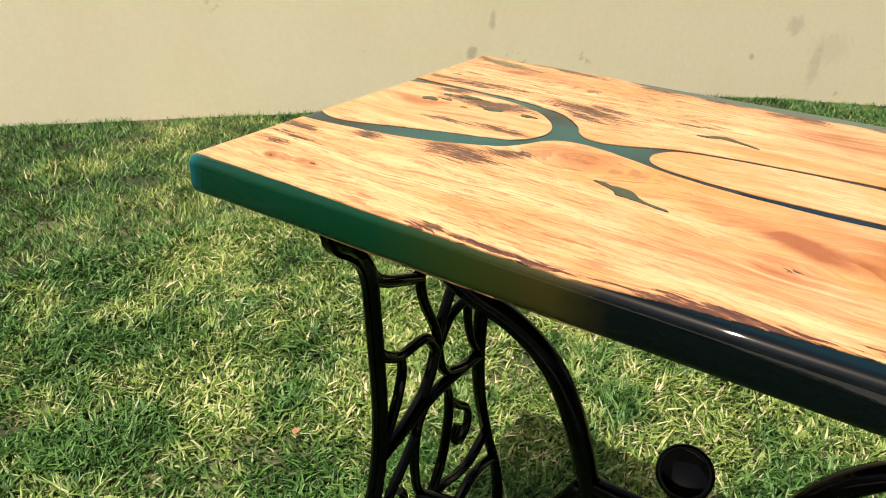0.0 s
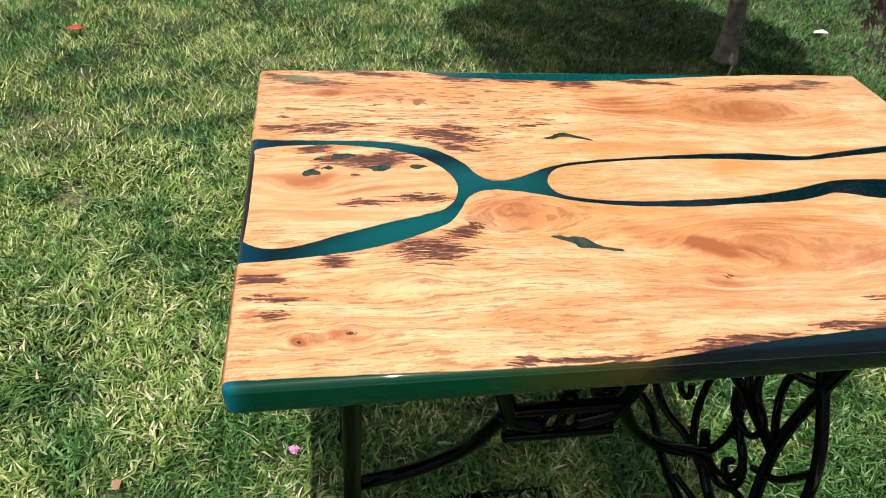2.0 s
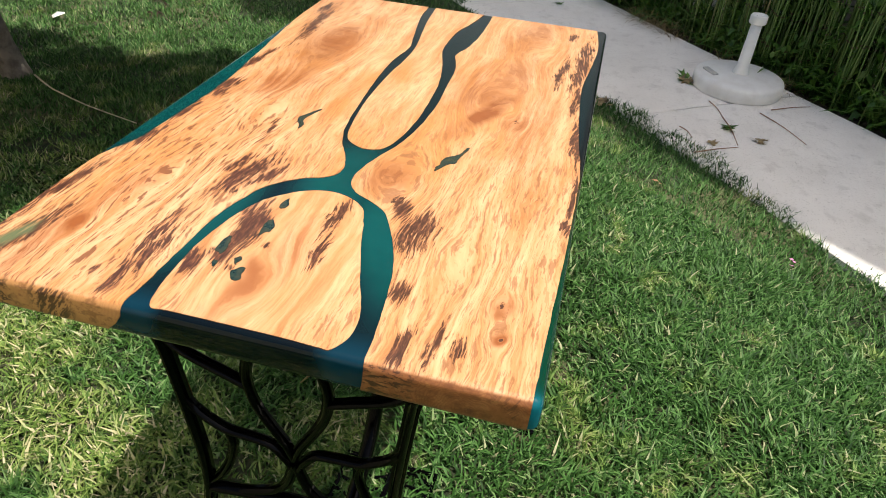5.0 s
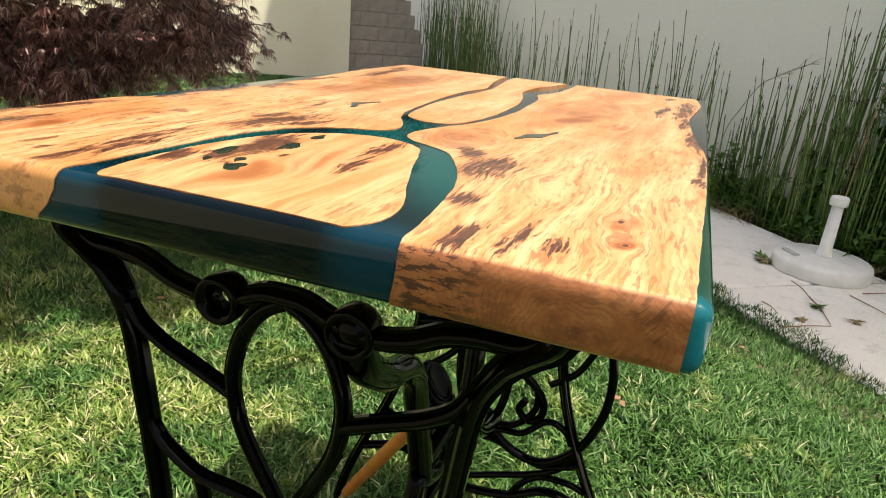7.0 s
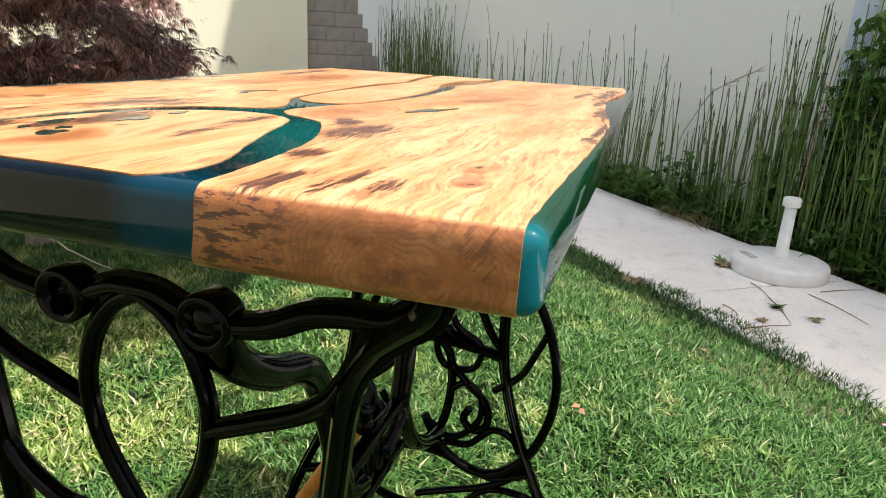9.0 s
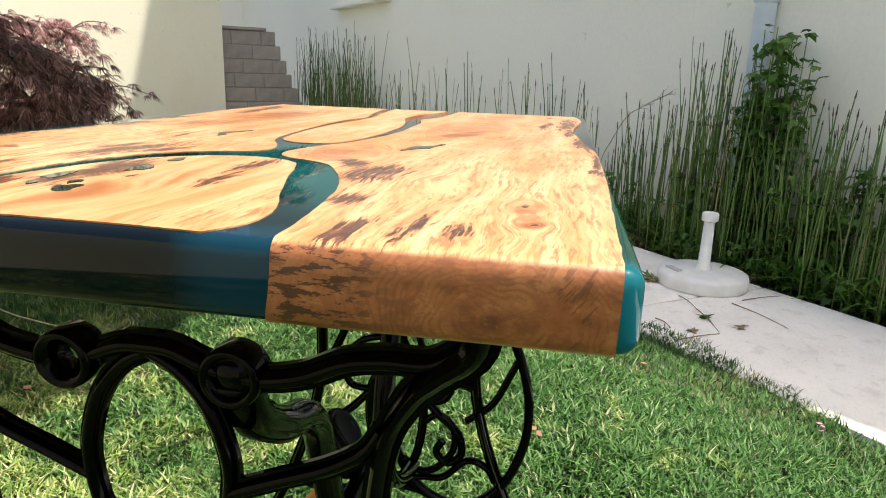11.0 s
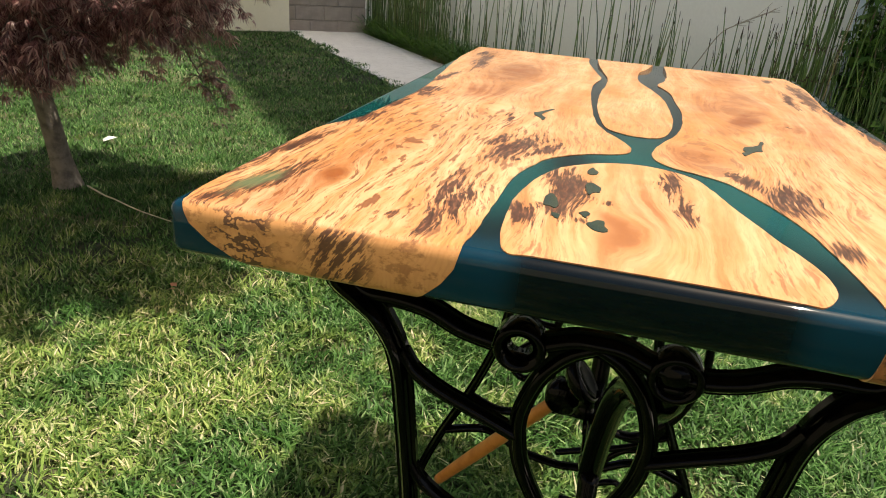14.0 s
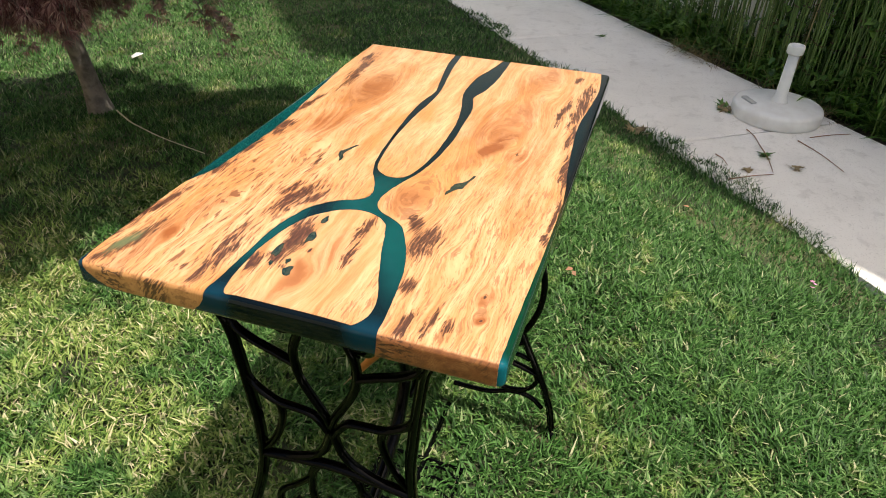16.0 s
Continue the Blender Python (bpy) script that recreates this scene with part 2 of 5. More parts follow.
# warm clouds: x, y, turn, half length, half width, strength
HEARTWOOD = [
    (0.545, 0.357, -0.11, 0.091, 0.032, 0.55), (0.399, 0.363, -0.27, 0.044, 0.026, 0.7), (0.397, 0.119, -0.38, 0.064, 0.011, 0.95),
    (0.496, 0.124, -0.28, 0.093, 0.031, 0.65), (0.050, 0.222, -0.25, 0.050, 0.013, 0.55), (0.068, 0.232, 0.3, 0.016, 0.006, 0.5), (0.230, 0.178, -0.20, 0.036, 0.022, 0.55),
    (0.392, 0.060, 0.0, 0.118, 0.022, 0.3), (0.084, 0.041, -0.32, 0.012, 0.008, 0.9), (0.048, 0.038, -0.43, 0.008, 0.005, 0.9),
    (0.075, 0.391, 0.1, 0.013, 0.007, 1.0), (0.143, 0.385, -0.17, 0.032, 0.015, 0.4), (0.387, 0.083, -0.21, 0.019, 0.012, 0.7),
    (0.111, 0.213, -0.09, 0.025, 0.015, 0.4), (0.690, 0.104, -0.22, 0.085, 0.026, 0.5), (0.06, 0.400, -0.1, 0.07, 0.012, 0.5),
]
# dark rot: x, y, turn, half length, half width
ROT_LEFT = [
    (0.051, 0.421, -0.25, 0.045, 0.0085), (0.027, 0.321, 0.00, 0.021, 0.0050), (0.064, 0.313, 0.04, 0.030, 0.0070), (0.030, 0.340, -0.14, 0.010, 0.0042),
    (0.085, 0.324, 0.05, 0.033, 0.0050), (0.195, 0.301, -0.30, 0.047, 0.0105), (0.208, 0.316, -0.24, 0.023, 0.0060), (0.198, 0.284, -0.40, 0.024, 0.0070),
    (0.223, 0.428, -0.20, 0.031, 0.0085), (0.356, 0.419, -0.10, 0.036, 0.0120), (0.117, 0.440, -0.08, 0.061, 0.0060), (0.290, 0.424, -0.06, 0.034, 0.0055),
    (0.609, 0.410, 0.05, 0.085, 0.0080), (0.282, 0.322, 0.04, 0.029, 0.0030), (0.450, 0.424, -0.15, 0.050, 0.0050), (0.679, 0.425, 0.0, 0.030, 0.0060),
]
ROT_ISLE = [
    (0.118, 0.259, 0.08, 0.034, 0.0110), (0.080, 0.262, 0.12, 0.022, 0.0075),
    (0.108, 0.261, 0.14, 0.042, 0.0085), (0.063, 0.279, 0.10, 0.018, 0.0070), (0.152, 0.199, -0.10, 0.028, 0.0065), (0.105, 0.192, -0.05, 0.020, 0.0045),
    (0.072, 0.261, 0.2, 0.008, 0.0030), (0.098, 0.236, 0.0, 0.005, 0.0025), (0.062, 0.249, 0.0, 0.006, 0.0025), (0.130, 0.268, 0.05, 0.030, 0.0050),
]
ROT_RIGHT = [
    (0.151, 0.127, -0.08, 0.037, 0.0120), (0.183, 0.149, 0.35, 0.022, 0.0090), (0.022, 0.100, -0.04, 0.019, 0.0055), (0.034, 0.078, -0.16, 0.023, 0.0030),
    (0.030, 0.062, -0.14, 0.012, 0.0036), (0.074, 0.118, -0.05, 0.014, 0.0060), (0.202, 0.006, -0.05, 0.016, 0.0050), (0.259, 0.005, 0.0, 0.054, 0.0028),
    (0.384, 0.016, -0.02, 0.044, 0.0050), (0.484, 0.022, 0.0, 0.045, 0.0050), (0.601, 0.025, -0.05, 0.095, 0.0080), (0.705, 0.047, -0.10, 0.016, 0.0050),
    (0.390, 0.082, -0.20, 0.008, 0.0032), (0.392, 0.010, 0.03, 0.090, 0.0030), (0.084, 0.041, -0.2, 0.0035, 0.0020), (0.048, 0.038, -0.3, 0.0030, 0.0018),
    (0.560, 0.048, -0.05, 0.050, 0.0045),
]
WOOD = wood_material()


# teal of pigment and sun scattered inside: x, y, turn, half length, half width
LIT_POOLS = [(0.14, 0.150, 0.35, 0.12, 0.035), (0.215, 0.215, 0.0, 0.09, 0.05), (0.13, 0.295, -0.05, 0.10, 0.03), (0.0, 0.0, 0.0, 0.16, 0.012), (0.40, 0.45, 0.0, 0.33, 0.05), (0.29, 0.13, -0.4, 0.04, 0.02), (0.32, 0.30, 0.0, 0.04, 0.02)]


def resin_material():
    """Dark blue-green cast resin; teal pigment and light scattered inside it share one painted colour."""
    m = Mat("teal_resin", 0.035, IOR=1.45, Specular_IOR_Level=0.3)
    flat = m.vec("MULTIPLY")
    m.put(flat.inputs[0], m.c)
    flat.inputs[1].default_value = (1, 1, 0)
    lit_pool = None
    for x, y, turn, a, b in LIT_POOLS:
        spot = m.place()
        spot.inputs["Location"].default_value = (x, y, 0)
        spot.inputs["Rotation"].default_value = (0, 0, turn)
        spot.inputs["Scale"].default_value = (a, b, 1)
        m.put(spot.inputs[0], flat.outputs[0])
        ln = m.vec("LENGTH")
        m.put(ln.inputs[0], spot.outputs[0])
        one = m.range(ln.outputs["Value"], 0.35, 1.1, 1.0, 0.0)
        lit_pool = one if lit_pool is None else m.math("MAXIMUM", lit_pool, one)
    cloud = m.range(m.noise(14, 3.0), 0.3, 0.7, 0.7, 1.0)
    c = m.mix(m.math("MULTIPLY", lit_pool, cloud), (0.0010, 0.010, 0.013), (0.0015, 0.060, 0.060))
    # thin front lip, light through it painted in: green, olive over the wood, almost black
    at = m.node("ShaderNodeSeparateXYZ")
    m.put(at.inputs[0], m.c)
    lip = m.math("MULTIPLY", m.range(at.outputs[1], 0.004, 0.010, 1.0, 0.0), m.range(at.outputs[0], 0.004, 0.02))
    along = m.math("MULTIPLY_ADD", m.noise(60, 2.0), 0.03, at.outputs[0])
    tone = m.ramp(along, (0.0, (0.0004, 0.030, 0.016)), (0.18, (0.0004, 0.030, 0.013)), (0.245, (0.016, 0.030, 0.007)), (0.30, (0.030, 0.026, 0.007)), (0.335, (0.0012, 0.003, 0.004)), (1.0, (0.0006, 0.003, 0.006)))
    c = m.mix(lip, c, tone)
    # cast near end painted deep navy between the river mouths, where wood blocks light
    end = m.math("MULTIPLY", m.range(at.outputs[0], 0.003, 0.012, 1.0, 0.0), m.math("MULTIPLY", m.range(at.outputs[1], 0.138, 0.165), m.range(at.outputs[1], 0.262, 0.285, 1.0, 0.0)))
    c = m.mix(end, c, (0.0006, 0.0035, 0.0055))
    # bluer teal painted at the mouths, where light comes through
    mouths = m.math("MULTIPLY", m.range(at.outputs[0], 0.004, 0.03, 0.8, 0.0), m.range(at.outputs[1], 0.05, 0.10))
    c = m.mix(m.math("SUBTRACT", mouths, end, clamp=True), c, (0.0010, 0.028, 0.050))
    # sun shining through the near corner, painted as brighter teal
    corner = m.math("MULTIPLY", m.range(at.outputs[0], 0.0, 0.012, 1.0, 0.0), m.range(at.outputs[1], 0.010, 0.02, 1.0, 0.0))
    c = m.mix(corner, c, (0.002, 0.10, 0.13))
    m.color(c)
    return m.m


def iron_material():
    m = Mat("black_enamel", 0.1, Specular_IOR_Level=0.10)
    m.color(m.mix(m.range(m.noise(60, 4.0), 0.6, 0.85), (0.0008, 0.0008, 0.0010), (0.0025, 0.0022, 0.002)))
    m.rough(m.range(m.noise(35, 3.0), 0.35, 0.8, 0.08, 0.18))
    m.bump(m.noise(150, 3.0), 0.06, 0.0005)
    return m.m


def plaster_material(name, col, dirt, amount=0.5, stains=()):
    m = Mat(name, 0.85)
    big, fine = m.noise(0.9, 5.0, 0.6, (1, 1, 0.55)), m.noise(45, 4.0)
    c = m.mix(m.range(big, 0.45, 0.75, 0.0, amount), col, dirt)
    c = m.mix(m.range(fine, 0.3, 0.7, 0.0, 0.18), c, tuple(0.8 * v for v in col))
    spots = m.range(m.noise(6, 5.0, 0.65), 0.66, 0.72, 0.0, 0.5)
    c = m.mix(spots, c, tuple(0.6 * v for v in dirt))
    # old damp marks and scuffs: place, breadth, height, strength
    for place, wide, high, k in stains:
        mp = m.place()
        mp.inputs["Location"].default_value, mp.inputs["Scale"].default_value = place, (wide, wide, high)
        m.put(mp.inputs[0], m.c)
        ln = m.vec("LENGTH")
        m.put(ln.inputs[0], mp.outputs[0])
        c = m.mix(m.range(m.math("MULTIPLY_ADD", m.noise(28, 4.0, 0.7), 1.6, ln.outputs["Value"]), 1.2, 2.0, k, 0.0), c, (0.30, 0.25, 0.16))
    m.color(c)
    m.bump(m.noise(120, 4.0), 0.35, 0.003)
    return m.m


def soil_material():
    m = Mat("lawn_thatch", 0.95)
    a, b = m.noise(2.2, 4.0), m.noise(60, 5.0)
    c = m.ramp(b, (0.3, (0.008, 0.012, 0.004)), (0.55, (0.022, 0.034, 0.010)), (0.80, (0.10, 0.088, 0.042)))
    c = m.mix(m.range(a, 0.45, 0.65, 0.0, 0.5), c, (0.20, 0.19, 0.095))
    m.color(c)
    m.bump(b, 0.8, 0.02)
    return m.m


def blade_material():
    m = Mat("grass_blade", 0.5, Specular_IOR_Level=0.16)
    rnd = m.island()
    fresh = m.ramp(rnd, (0.0, (0.010, 0.036, 0.007)), (0.45, (0.037, 0.107, 0.021)), (0.84, (0.092, 0.205, 0.056)), (0.96, (0.18, 0.285, 0.110)), (1.0, (0.37, 0.37, 0.22)))
    dry = m.ramp(rnd, (0.0, (0.034, 0.090, 0.015)), (0.5, (0.185, 0.285, 0.064)), (0.80, (0.325, 0.385, 0.125)), (0.89, (0.48, 0.45, 0.24)), (1.0, (0.64, 0.55, 0.38)))
    # drier and yellower towards the open lawn behind the table's near end
    spot = m.place()
    spot.inputs["Location"].default_value, spot.inputs["Scale"].default_value = (-0.2, 1.55, 0), (2.3, 1.9, 1)
    m.put(spot.inputs[0], m.c)
    far = m.vec("LENGTH")
    m.put(far.inputs[0], spot.outputs[0])
    worn = m.math("MULTIPLY_ADD", m.range(far.outputs["Value"], 0.3, 1.3, 1.0, 0.0), 0.21, m.math("MULTIPLY_ADD", m.noise(4.5, 5.0, 0.68), 1.3, -0.15))
    c = m.mix(m.range(worn, 0.57, 0.80), fresh, dry)
    m.color(c)
    thin = m.node("ShaderNodeBsdfTranslucent")
    m.put(thin.inputs[0], c)
    mix = m.node("ShaderNodeMixShader")
    mix.inputs[0].default_value = 0.12
    m.put(mix.inputs[1], m.b.outputs[0])
    m.put(mix.inputs[2], thin.outputs[0])
    m.put(m.t.nodes["Material Output"].inputs[0], mix.outputs[0])
    return m.m


def leaf_material(name, stops, gloss=0.4, through=0.25, by_object=False):
    m = Mat(name, gloss)
    c = m.ramp(m.each() if by_object else m.island(), *stops)
    m.color(c)
    thin = m.node("ShaderNodeBsdfTranslucent")
    m.put(thin.inputs[0], c)
    mix = m.node("ShaderNodeMixShader")
    mix.inputs[0].default_value = through
    m.put(mix.inputs[1], m.b.outputs[0])
    m.put(mix.inputs[2], thin.outputs[0])
    m.put(m.t.nodes["Material Output"].inputs[0], mix.outputs[0])
    return m.m


def plain_material(name, a, b, scale, rough=0.6, bump=0.2, dist=0.002):
    m = Mat(name, rough)
    m.color(m.mix(m.range(m.noise(scale, 5.0, 0.6), 0.35, 0.7), a, b))
    m.bump(m.noise(scale * 4, 4.0), bump, dist)
    return m.m


def paving_material():
    m = Mat("pale_paving", 0.85)
    c = m.mix(m.range(m.noise(3.0, 5.0, 0.6), 0.35, 0.7), (0.90, 0.87, 0.82), (0.83, 0.80, 0.75))
    c = m.mix(m.range(m.noise(55, 6.0, 0.8), 0.59, 0.68, 0.0, 0.5), c, (0.34, 0.31, 0.27))
    c = m.mix(m.range(m.noise(11, 5.0, 0.7), 0.53, 0.64, 0.0, 0.28), c, (0.52, 0.49, 0.44))
    c = m.mix(m.range(m.noise(190, 3.0, 0.7), 0.60, 0.68, 0.0, 0.6), c, (0.30, 0.27, 0.23))
    c = m.mix(m.math("MULTIPLY", m.each(), 0.12), c, (0.50, 0.46, 0.40))
    m.color(c)
    m.bump(m.noise(80, 5.0, 0.7), 0.6, 0.005)
    return m.m


def block_material():
    m = Mat("grey_block", 0.9)
    c = m.mix(m.range(m.noise(8, 5.0, 0.6), 0.3, 0.7), (0.36, 0.31, 0.27), (0.27, 0.235, 0.21))
    c = m.mix(m.math("MULTIPLY", m.each(), 0.3), c, (0.42, 0.36, 0.31))
    m.color(c)
    m.bump(m.noise(90, 4.0), 0.6, 0.004)
    return m.m


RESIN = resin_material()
IRON = iron_material()
MARKS = [((-1.12, 2.67, 0.41), 0.02, 0.05, 0.35), ((-1.18, 2.60, 0.26), 0.03, 0.04, 0.45), ((0.08, 4.06, 0.38), 0.07, 0.06, 0.26), ((0.22, 4.23, 0.15), 0.05, 0.14, 0.20),
         ((0.28, 4.29, 0.25), 0.16, 0.10, 0.12), ((-0.09, 3.87, 0.21), 0.02, 0.02, 0.4)]
CREAM = plaster_material("cream_plaster", (0.88, 0.80, 0.60), (0.80, 0.70, 0.50), 0.5, MARKS)
BUFF = plaster_material("buff_plaster", (0.88, 0.83, 0.66), (0.78, 0.71, 0.52), 0.6)
PALE = plaster_material("pale_plaster", (0.91, 0.89, 0.79), (0.84, 0.81, 0.70), 0.35)
SOIL, BLADE = soil_material(), blade_material()
PAVING, BLOCK = paving_material(), block_material()
MORTAR = plain_material("mortar", (0.29, 0.255, 0.225), (0.36, 0.32, 0.28), 30, 0.95)
BED = plain_material("bed_soil", (0.05, 0.04, 0.03), (0.13, 0.10, 0.065), 25, 0.95, 0.8, 0.02)
PLASTIC = plain_material("white_plastic", (0.86, 0.86, 0.84), (0.78, 0.77, 0.74), 14, 0.38, 0.1)
PIPE = plain_material("blue_white_pipe", (0.62, 0.70, 0.76), (0.55, 0.63, 0.70), 10, 0.35, 0.05)
BARK = plain_material("maple_bark", (0.24, 0.205, 0.175), (0.12, 0.10, 0.085), 30, 0.9, 0.7, 0.006)
DOWEL = plain_material("orange_dowel", (0.55, 0.21, 0.055), (0.42, 0.14, 0.03), 40, 0.4, 0.1)
PLUG = plain_material("grey_plastic", (0.42, 0.42, 0.40), (0.55, 0.54, 0.51), 18, 0.45, 0.1)
MAPLE = leaf_material("maple_leaf", [(0.0, (0.10, 0.036, 0.040)), (0.5, (0.32, 0.145, 0.145)), (0.85, (0.56, 0.34, 0.315)), (1.0, (0.70, 0.52, 0.46))], 0.34, 0.40)
REED = leaf_material("reed_stem", [(0.0, (0.05, 0.10, 0.02)), (0.6, (0.11, 0.20, 0.04)), (0.9, (0.20, 0.27, 0.08)), (1.0, (0.25, 0.20, 0.09))], 0.45, 0.0, True)
INLAY = plain_material("pale_teal_fill", (0.010, 0.030, 0.024), (0.045, 0.048, 0.028), 110, 0.05, 0.0)
REED_TIP = plain_material("reed_joint", (0.05, 0.035, 0.02), (0.12, 0.09, 0.05), 40, 0.8)
GREEN = leaf_material("green_leaf", [(0.0, (0.035, 0.10, 0.014)), (0.6, (0.075, 0.19, 0.025)), (1.0, (0.16, 0.28, 0.05))])
STRAW = leaf_material("straw", [(0.0, (0.22, 0.16, 0.08)), (0.6, (0.40, 0.31, 0.16)), (1.0, (0.12, 0.085, 0.05))], 0.7, 0.15)
PINK = leaf_material("pink_petal", [(0.0, (0.60, 0.20, 0.42)), (1.0, (0.72, 0.36, 0.55))])
BROWN = leaf_material("dead_leaf", [(0.0, (0.30, 0.13, 0.07)), (1.0, (0.42, 0.24, 0.15))], 0.7)


# ---- building helpers ----
def mesh_of(bm, name, material, smooth=True):
    me = bpy.data.meshes.new(name)
    bm.to_mesh(me)
    bm.free()
    me.materials.append(material)
    if smooth:
        me.shade_smooth()
    return me


def part(name, bm, material, parent=None, label="", smooth=True):
    """Links a bmesh, given in world coordinates, as one mesh object under a thing or a part."""
    ob = new(name, mesh_of(bm, name, material, smooth))
    if parent:
        ob.parent = parent
        ob.matrix_parent_inverse = world_of(parent).inverted()
    if label:
        ob["label"] = label
    return ob


def world_of(ob):
    m = ob.matrix_basis.copy()
    if ob.parent:
        m = world_of(ob.parent) @ ob.matrix_parent_inverse @ m
    return m


def thing(name, at, label, category, group="", kind=""):
    ob = new(name)
    ob.empty_display_size = 0.1
    ob.location = at
    return tagged(ob, label, category, group, kind)


def box(bm, x0, y0, z0, x1, y1, z1, bevel=0.0, seg=2):
    made = bmesh.ops.create_cube(bm, size=1.0, matrix=Matrix.Translation(((x0 + x1) / 2, (y0 + y1) / 2, (z0 + z1) / 2)) @ Matrix.Diagonal((x1 - x0, y1 - y0, z1 - z0, 1)))
    if bevel:
        edges = list({e for v in made["verts"] for e in v.link_edges})
        bmesh.ops.bevel(bm, geom=edges, offset=bevel, segments=seg, profile=0.5, affect="EDGES")
    return bm


def smooth_line(pts, n=6, closed=False):
    """Catmull-Rom through the points."""
    p = [Vector(q) for q in pts]
    out, last = [], len(p) if closed else len(p) - 1
    for i in range(last):
        get = (lambda k: p[k % len(p)]) if closed else (lambda k: p[max(0, min(len(p) - 1, k))])
        a, b, c, d = get(i - 1), get(i), get(i + 1), get(i + 2)
        for j in range(n):
            t = j / n
            out.append(0.5 * (2 * b + (c - a) * t + (2 * a - 5 * b + 4 * c - d) * t * t + (3 * b - a - 3 * c + d) * t**3))
    if not closed:
        out.append(p[-1])
    return out


def tube(bm, pts, radius, sides=8, wide=1.0, side=None, closed=False, caps=True):
    """A tube along the points; radius a number or one a point; wide stretches it along the fixed side direction."""
    n = len(pts)
    radii = radius if isinstance(radius, (list, tuple)) else [radius] * n
    rings, normal = [], None
    for i, p in enumerate(pts):
        a, b = pts[(i - 1) % n if closed else max(0, i - 1)], pts[(i + 1) % n if closed else min(n - 1, i + 1)]
        along = (Vector(b) - Vector(a)).normalized()
        if side is not None:
            u = Vector(side)
            u = (u - along * u.dot(along)).normalized()
        else:
            normal = normal or along.orthogonal().normalized()
            u = normal = (normal - along * normal.dot(along)).normalized()
        v = along.cross(u)
        rings.append([bm.verts.new(Vector(p) + radii[i] * (wide * math.cos(2 * math.pi * (k + 0.5) / sides) * u + math.sin(2 * math.pi * (k + 0.5) / sides) * v)) for k in range(sides)])
    for i in range(n if closed else n - 1):
        r, s = rings[i], rings[(i + 1) % n]
        for k in range(sides):
            bm.faces.new((r[k], r[(k + 1) % sides], s[(k + 1) % sides], s[k]))
    if caps and not closed:
        bm.faces.new(rings[0][::-1])
        bm.faces.new(rings[-1])
    return bm


def lathe(bm, profile, at, sides=32, matrix=None):
    """A body turned about z from (radius, height) pairs."""
    m = matrix or Matrix.Translation(at)
    rings = []
    for r, z in profile:
        if r < 1e-6:
            rings.append([bm.verts.new(m @ Vector((0, 0, z)))])
        else:
            rings.append([bm.verts.new(m @ Vector((r * math.cos(2 * math.pi * k / sides), r * math.sin(2 * math.pi * k / sides), z))) for k in range(sides)])
    for a, b in zip(rings, rings[1:]):
        for k in range(sides):
            q = [a[k % len(a)], a[(k + 1) % len(a)], b[(k + 1) % len(b)], b[k % len(b)]]
            q = [v for i, v in enumerate(q) if v not in q[:i]]
            if len(q) > 2:
                bm.faces.new(q)
    bmesh.ops.recalc_face_normals(bm, faces=bm.faces[:])
    return bm


def raw_mesh(name, verts, faces_flat, counts, material, smooth=False, at=None):
    """A large mesh straight from arrays."""
    me = bpy.data.meshes.new(name)
    me.vertices.add(len(verts))
    me.vertices.foreach_set("co", np.asarray(verts, np.float32).ravel())
    me.loops.add(len(faces_flat))
    me.loops.foreach_set("vertex_index", np.asarray(faces_flat, np.int32))
    starts = np.r_[0, np.cumsum(counts)[:-1]]
    me.polygons.add(len(counts))
    me.polygons.foreach_set("loop_start", starts.astype(np.int32))
    me.polygons.foreach_set("loop_total", np.asarray(counts, np.int32))
    me.update(calc_edges=True)
    me.validate()
    for mat in material if isinstance(material, list) else [material]:
        me.materials.append(mat)
    if smooth:
        me.shade_smooth()
    return me


# ---- the lie of the land ----
ALONG, ACROSS = Vector((0.77, 0.64, 0)), Vector((0.64, -0.77, 0))  # the path's way, and across it towards the house
PATH_NEAR, PATH_FAR, HOUSE = 1.84, 2.86, 3.34
SIDE_WAY, SIDE_IN, SIDE_AT = Vector((0.652, 0.758, 0)), Vector((0.758, -0.652, 0)), -2.59


def ease(v, lo, hi):
    t = np.clip((v - lo) / (hi - lo), 0, 1)
    return t * t * (3 - 2 * t)


def ground_z(x, y):
    """Level round the table, dipping a little towards the path and the far end."""
    x, y = np.asarray(x, float), np.asarray(y, float)
    return -0.18 * np.maximum(ease(x * 0.64 - y * 0.77, 0.75, 1.9), ease(x * 0.77 + y * 0.64, 1.8, 4.6))


def at_path(s, c):
    return ALONG * s + ACROSS * c


# ---- ground ----
def build_ground():
    near = np.r_[np.linspace(-60, -5, 8), np.linspace(-4.5, 13, 110), np.linspace(14, 80, 9)]
    gx, gy = np.meshgrid(near, near, indexing="ij")
    z = ground_z(gx, gy)
    rng = np.random.default_rng(3)
    z = z + np.where((abs(gx) < 13) & (abs(gy) < 13), rng.normal(0, 0.0015, z.shape), 0)
    across = gx * ACROSS.x + gy * ACROSS.y
    z = z - 0.035 * ((across > PATH_NEAR + 0.03))
    n = len(near)
    i = np.arange(n * n).reshape(n, n)
    faces = np.stack([i[:-1, :-1], i[1:, :-1], i[1:, 1:], i[:-1, 1:]], -1).reshape(-1, 4)
    me = raw_mesh("ground", np.stack([gx, gy, z], -1).reshape(-1, 3), faces.ravel(), np.full(len(faces), 4), SOIL, True)
    return tagged(new("ground", me), "mown lawn soil with thatch and dry patches", "ground", kind="structure")


GROUND = build_ground()


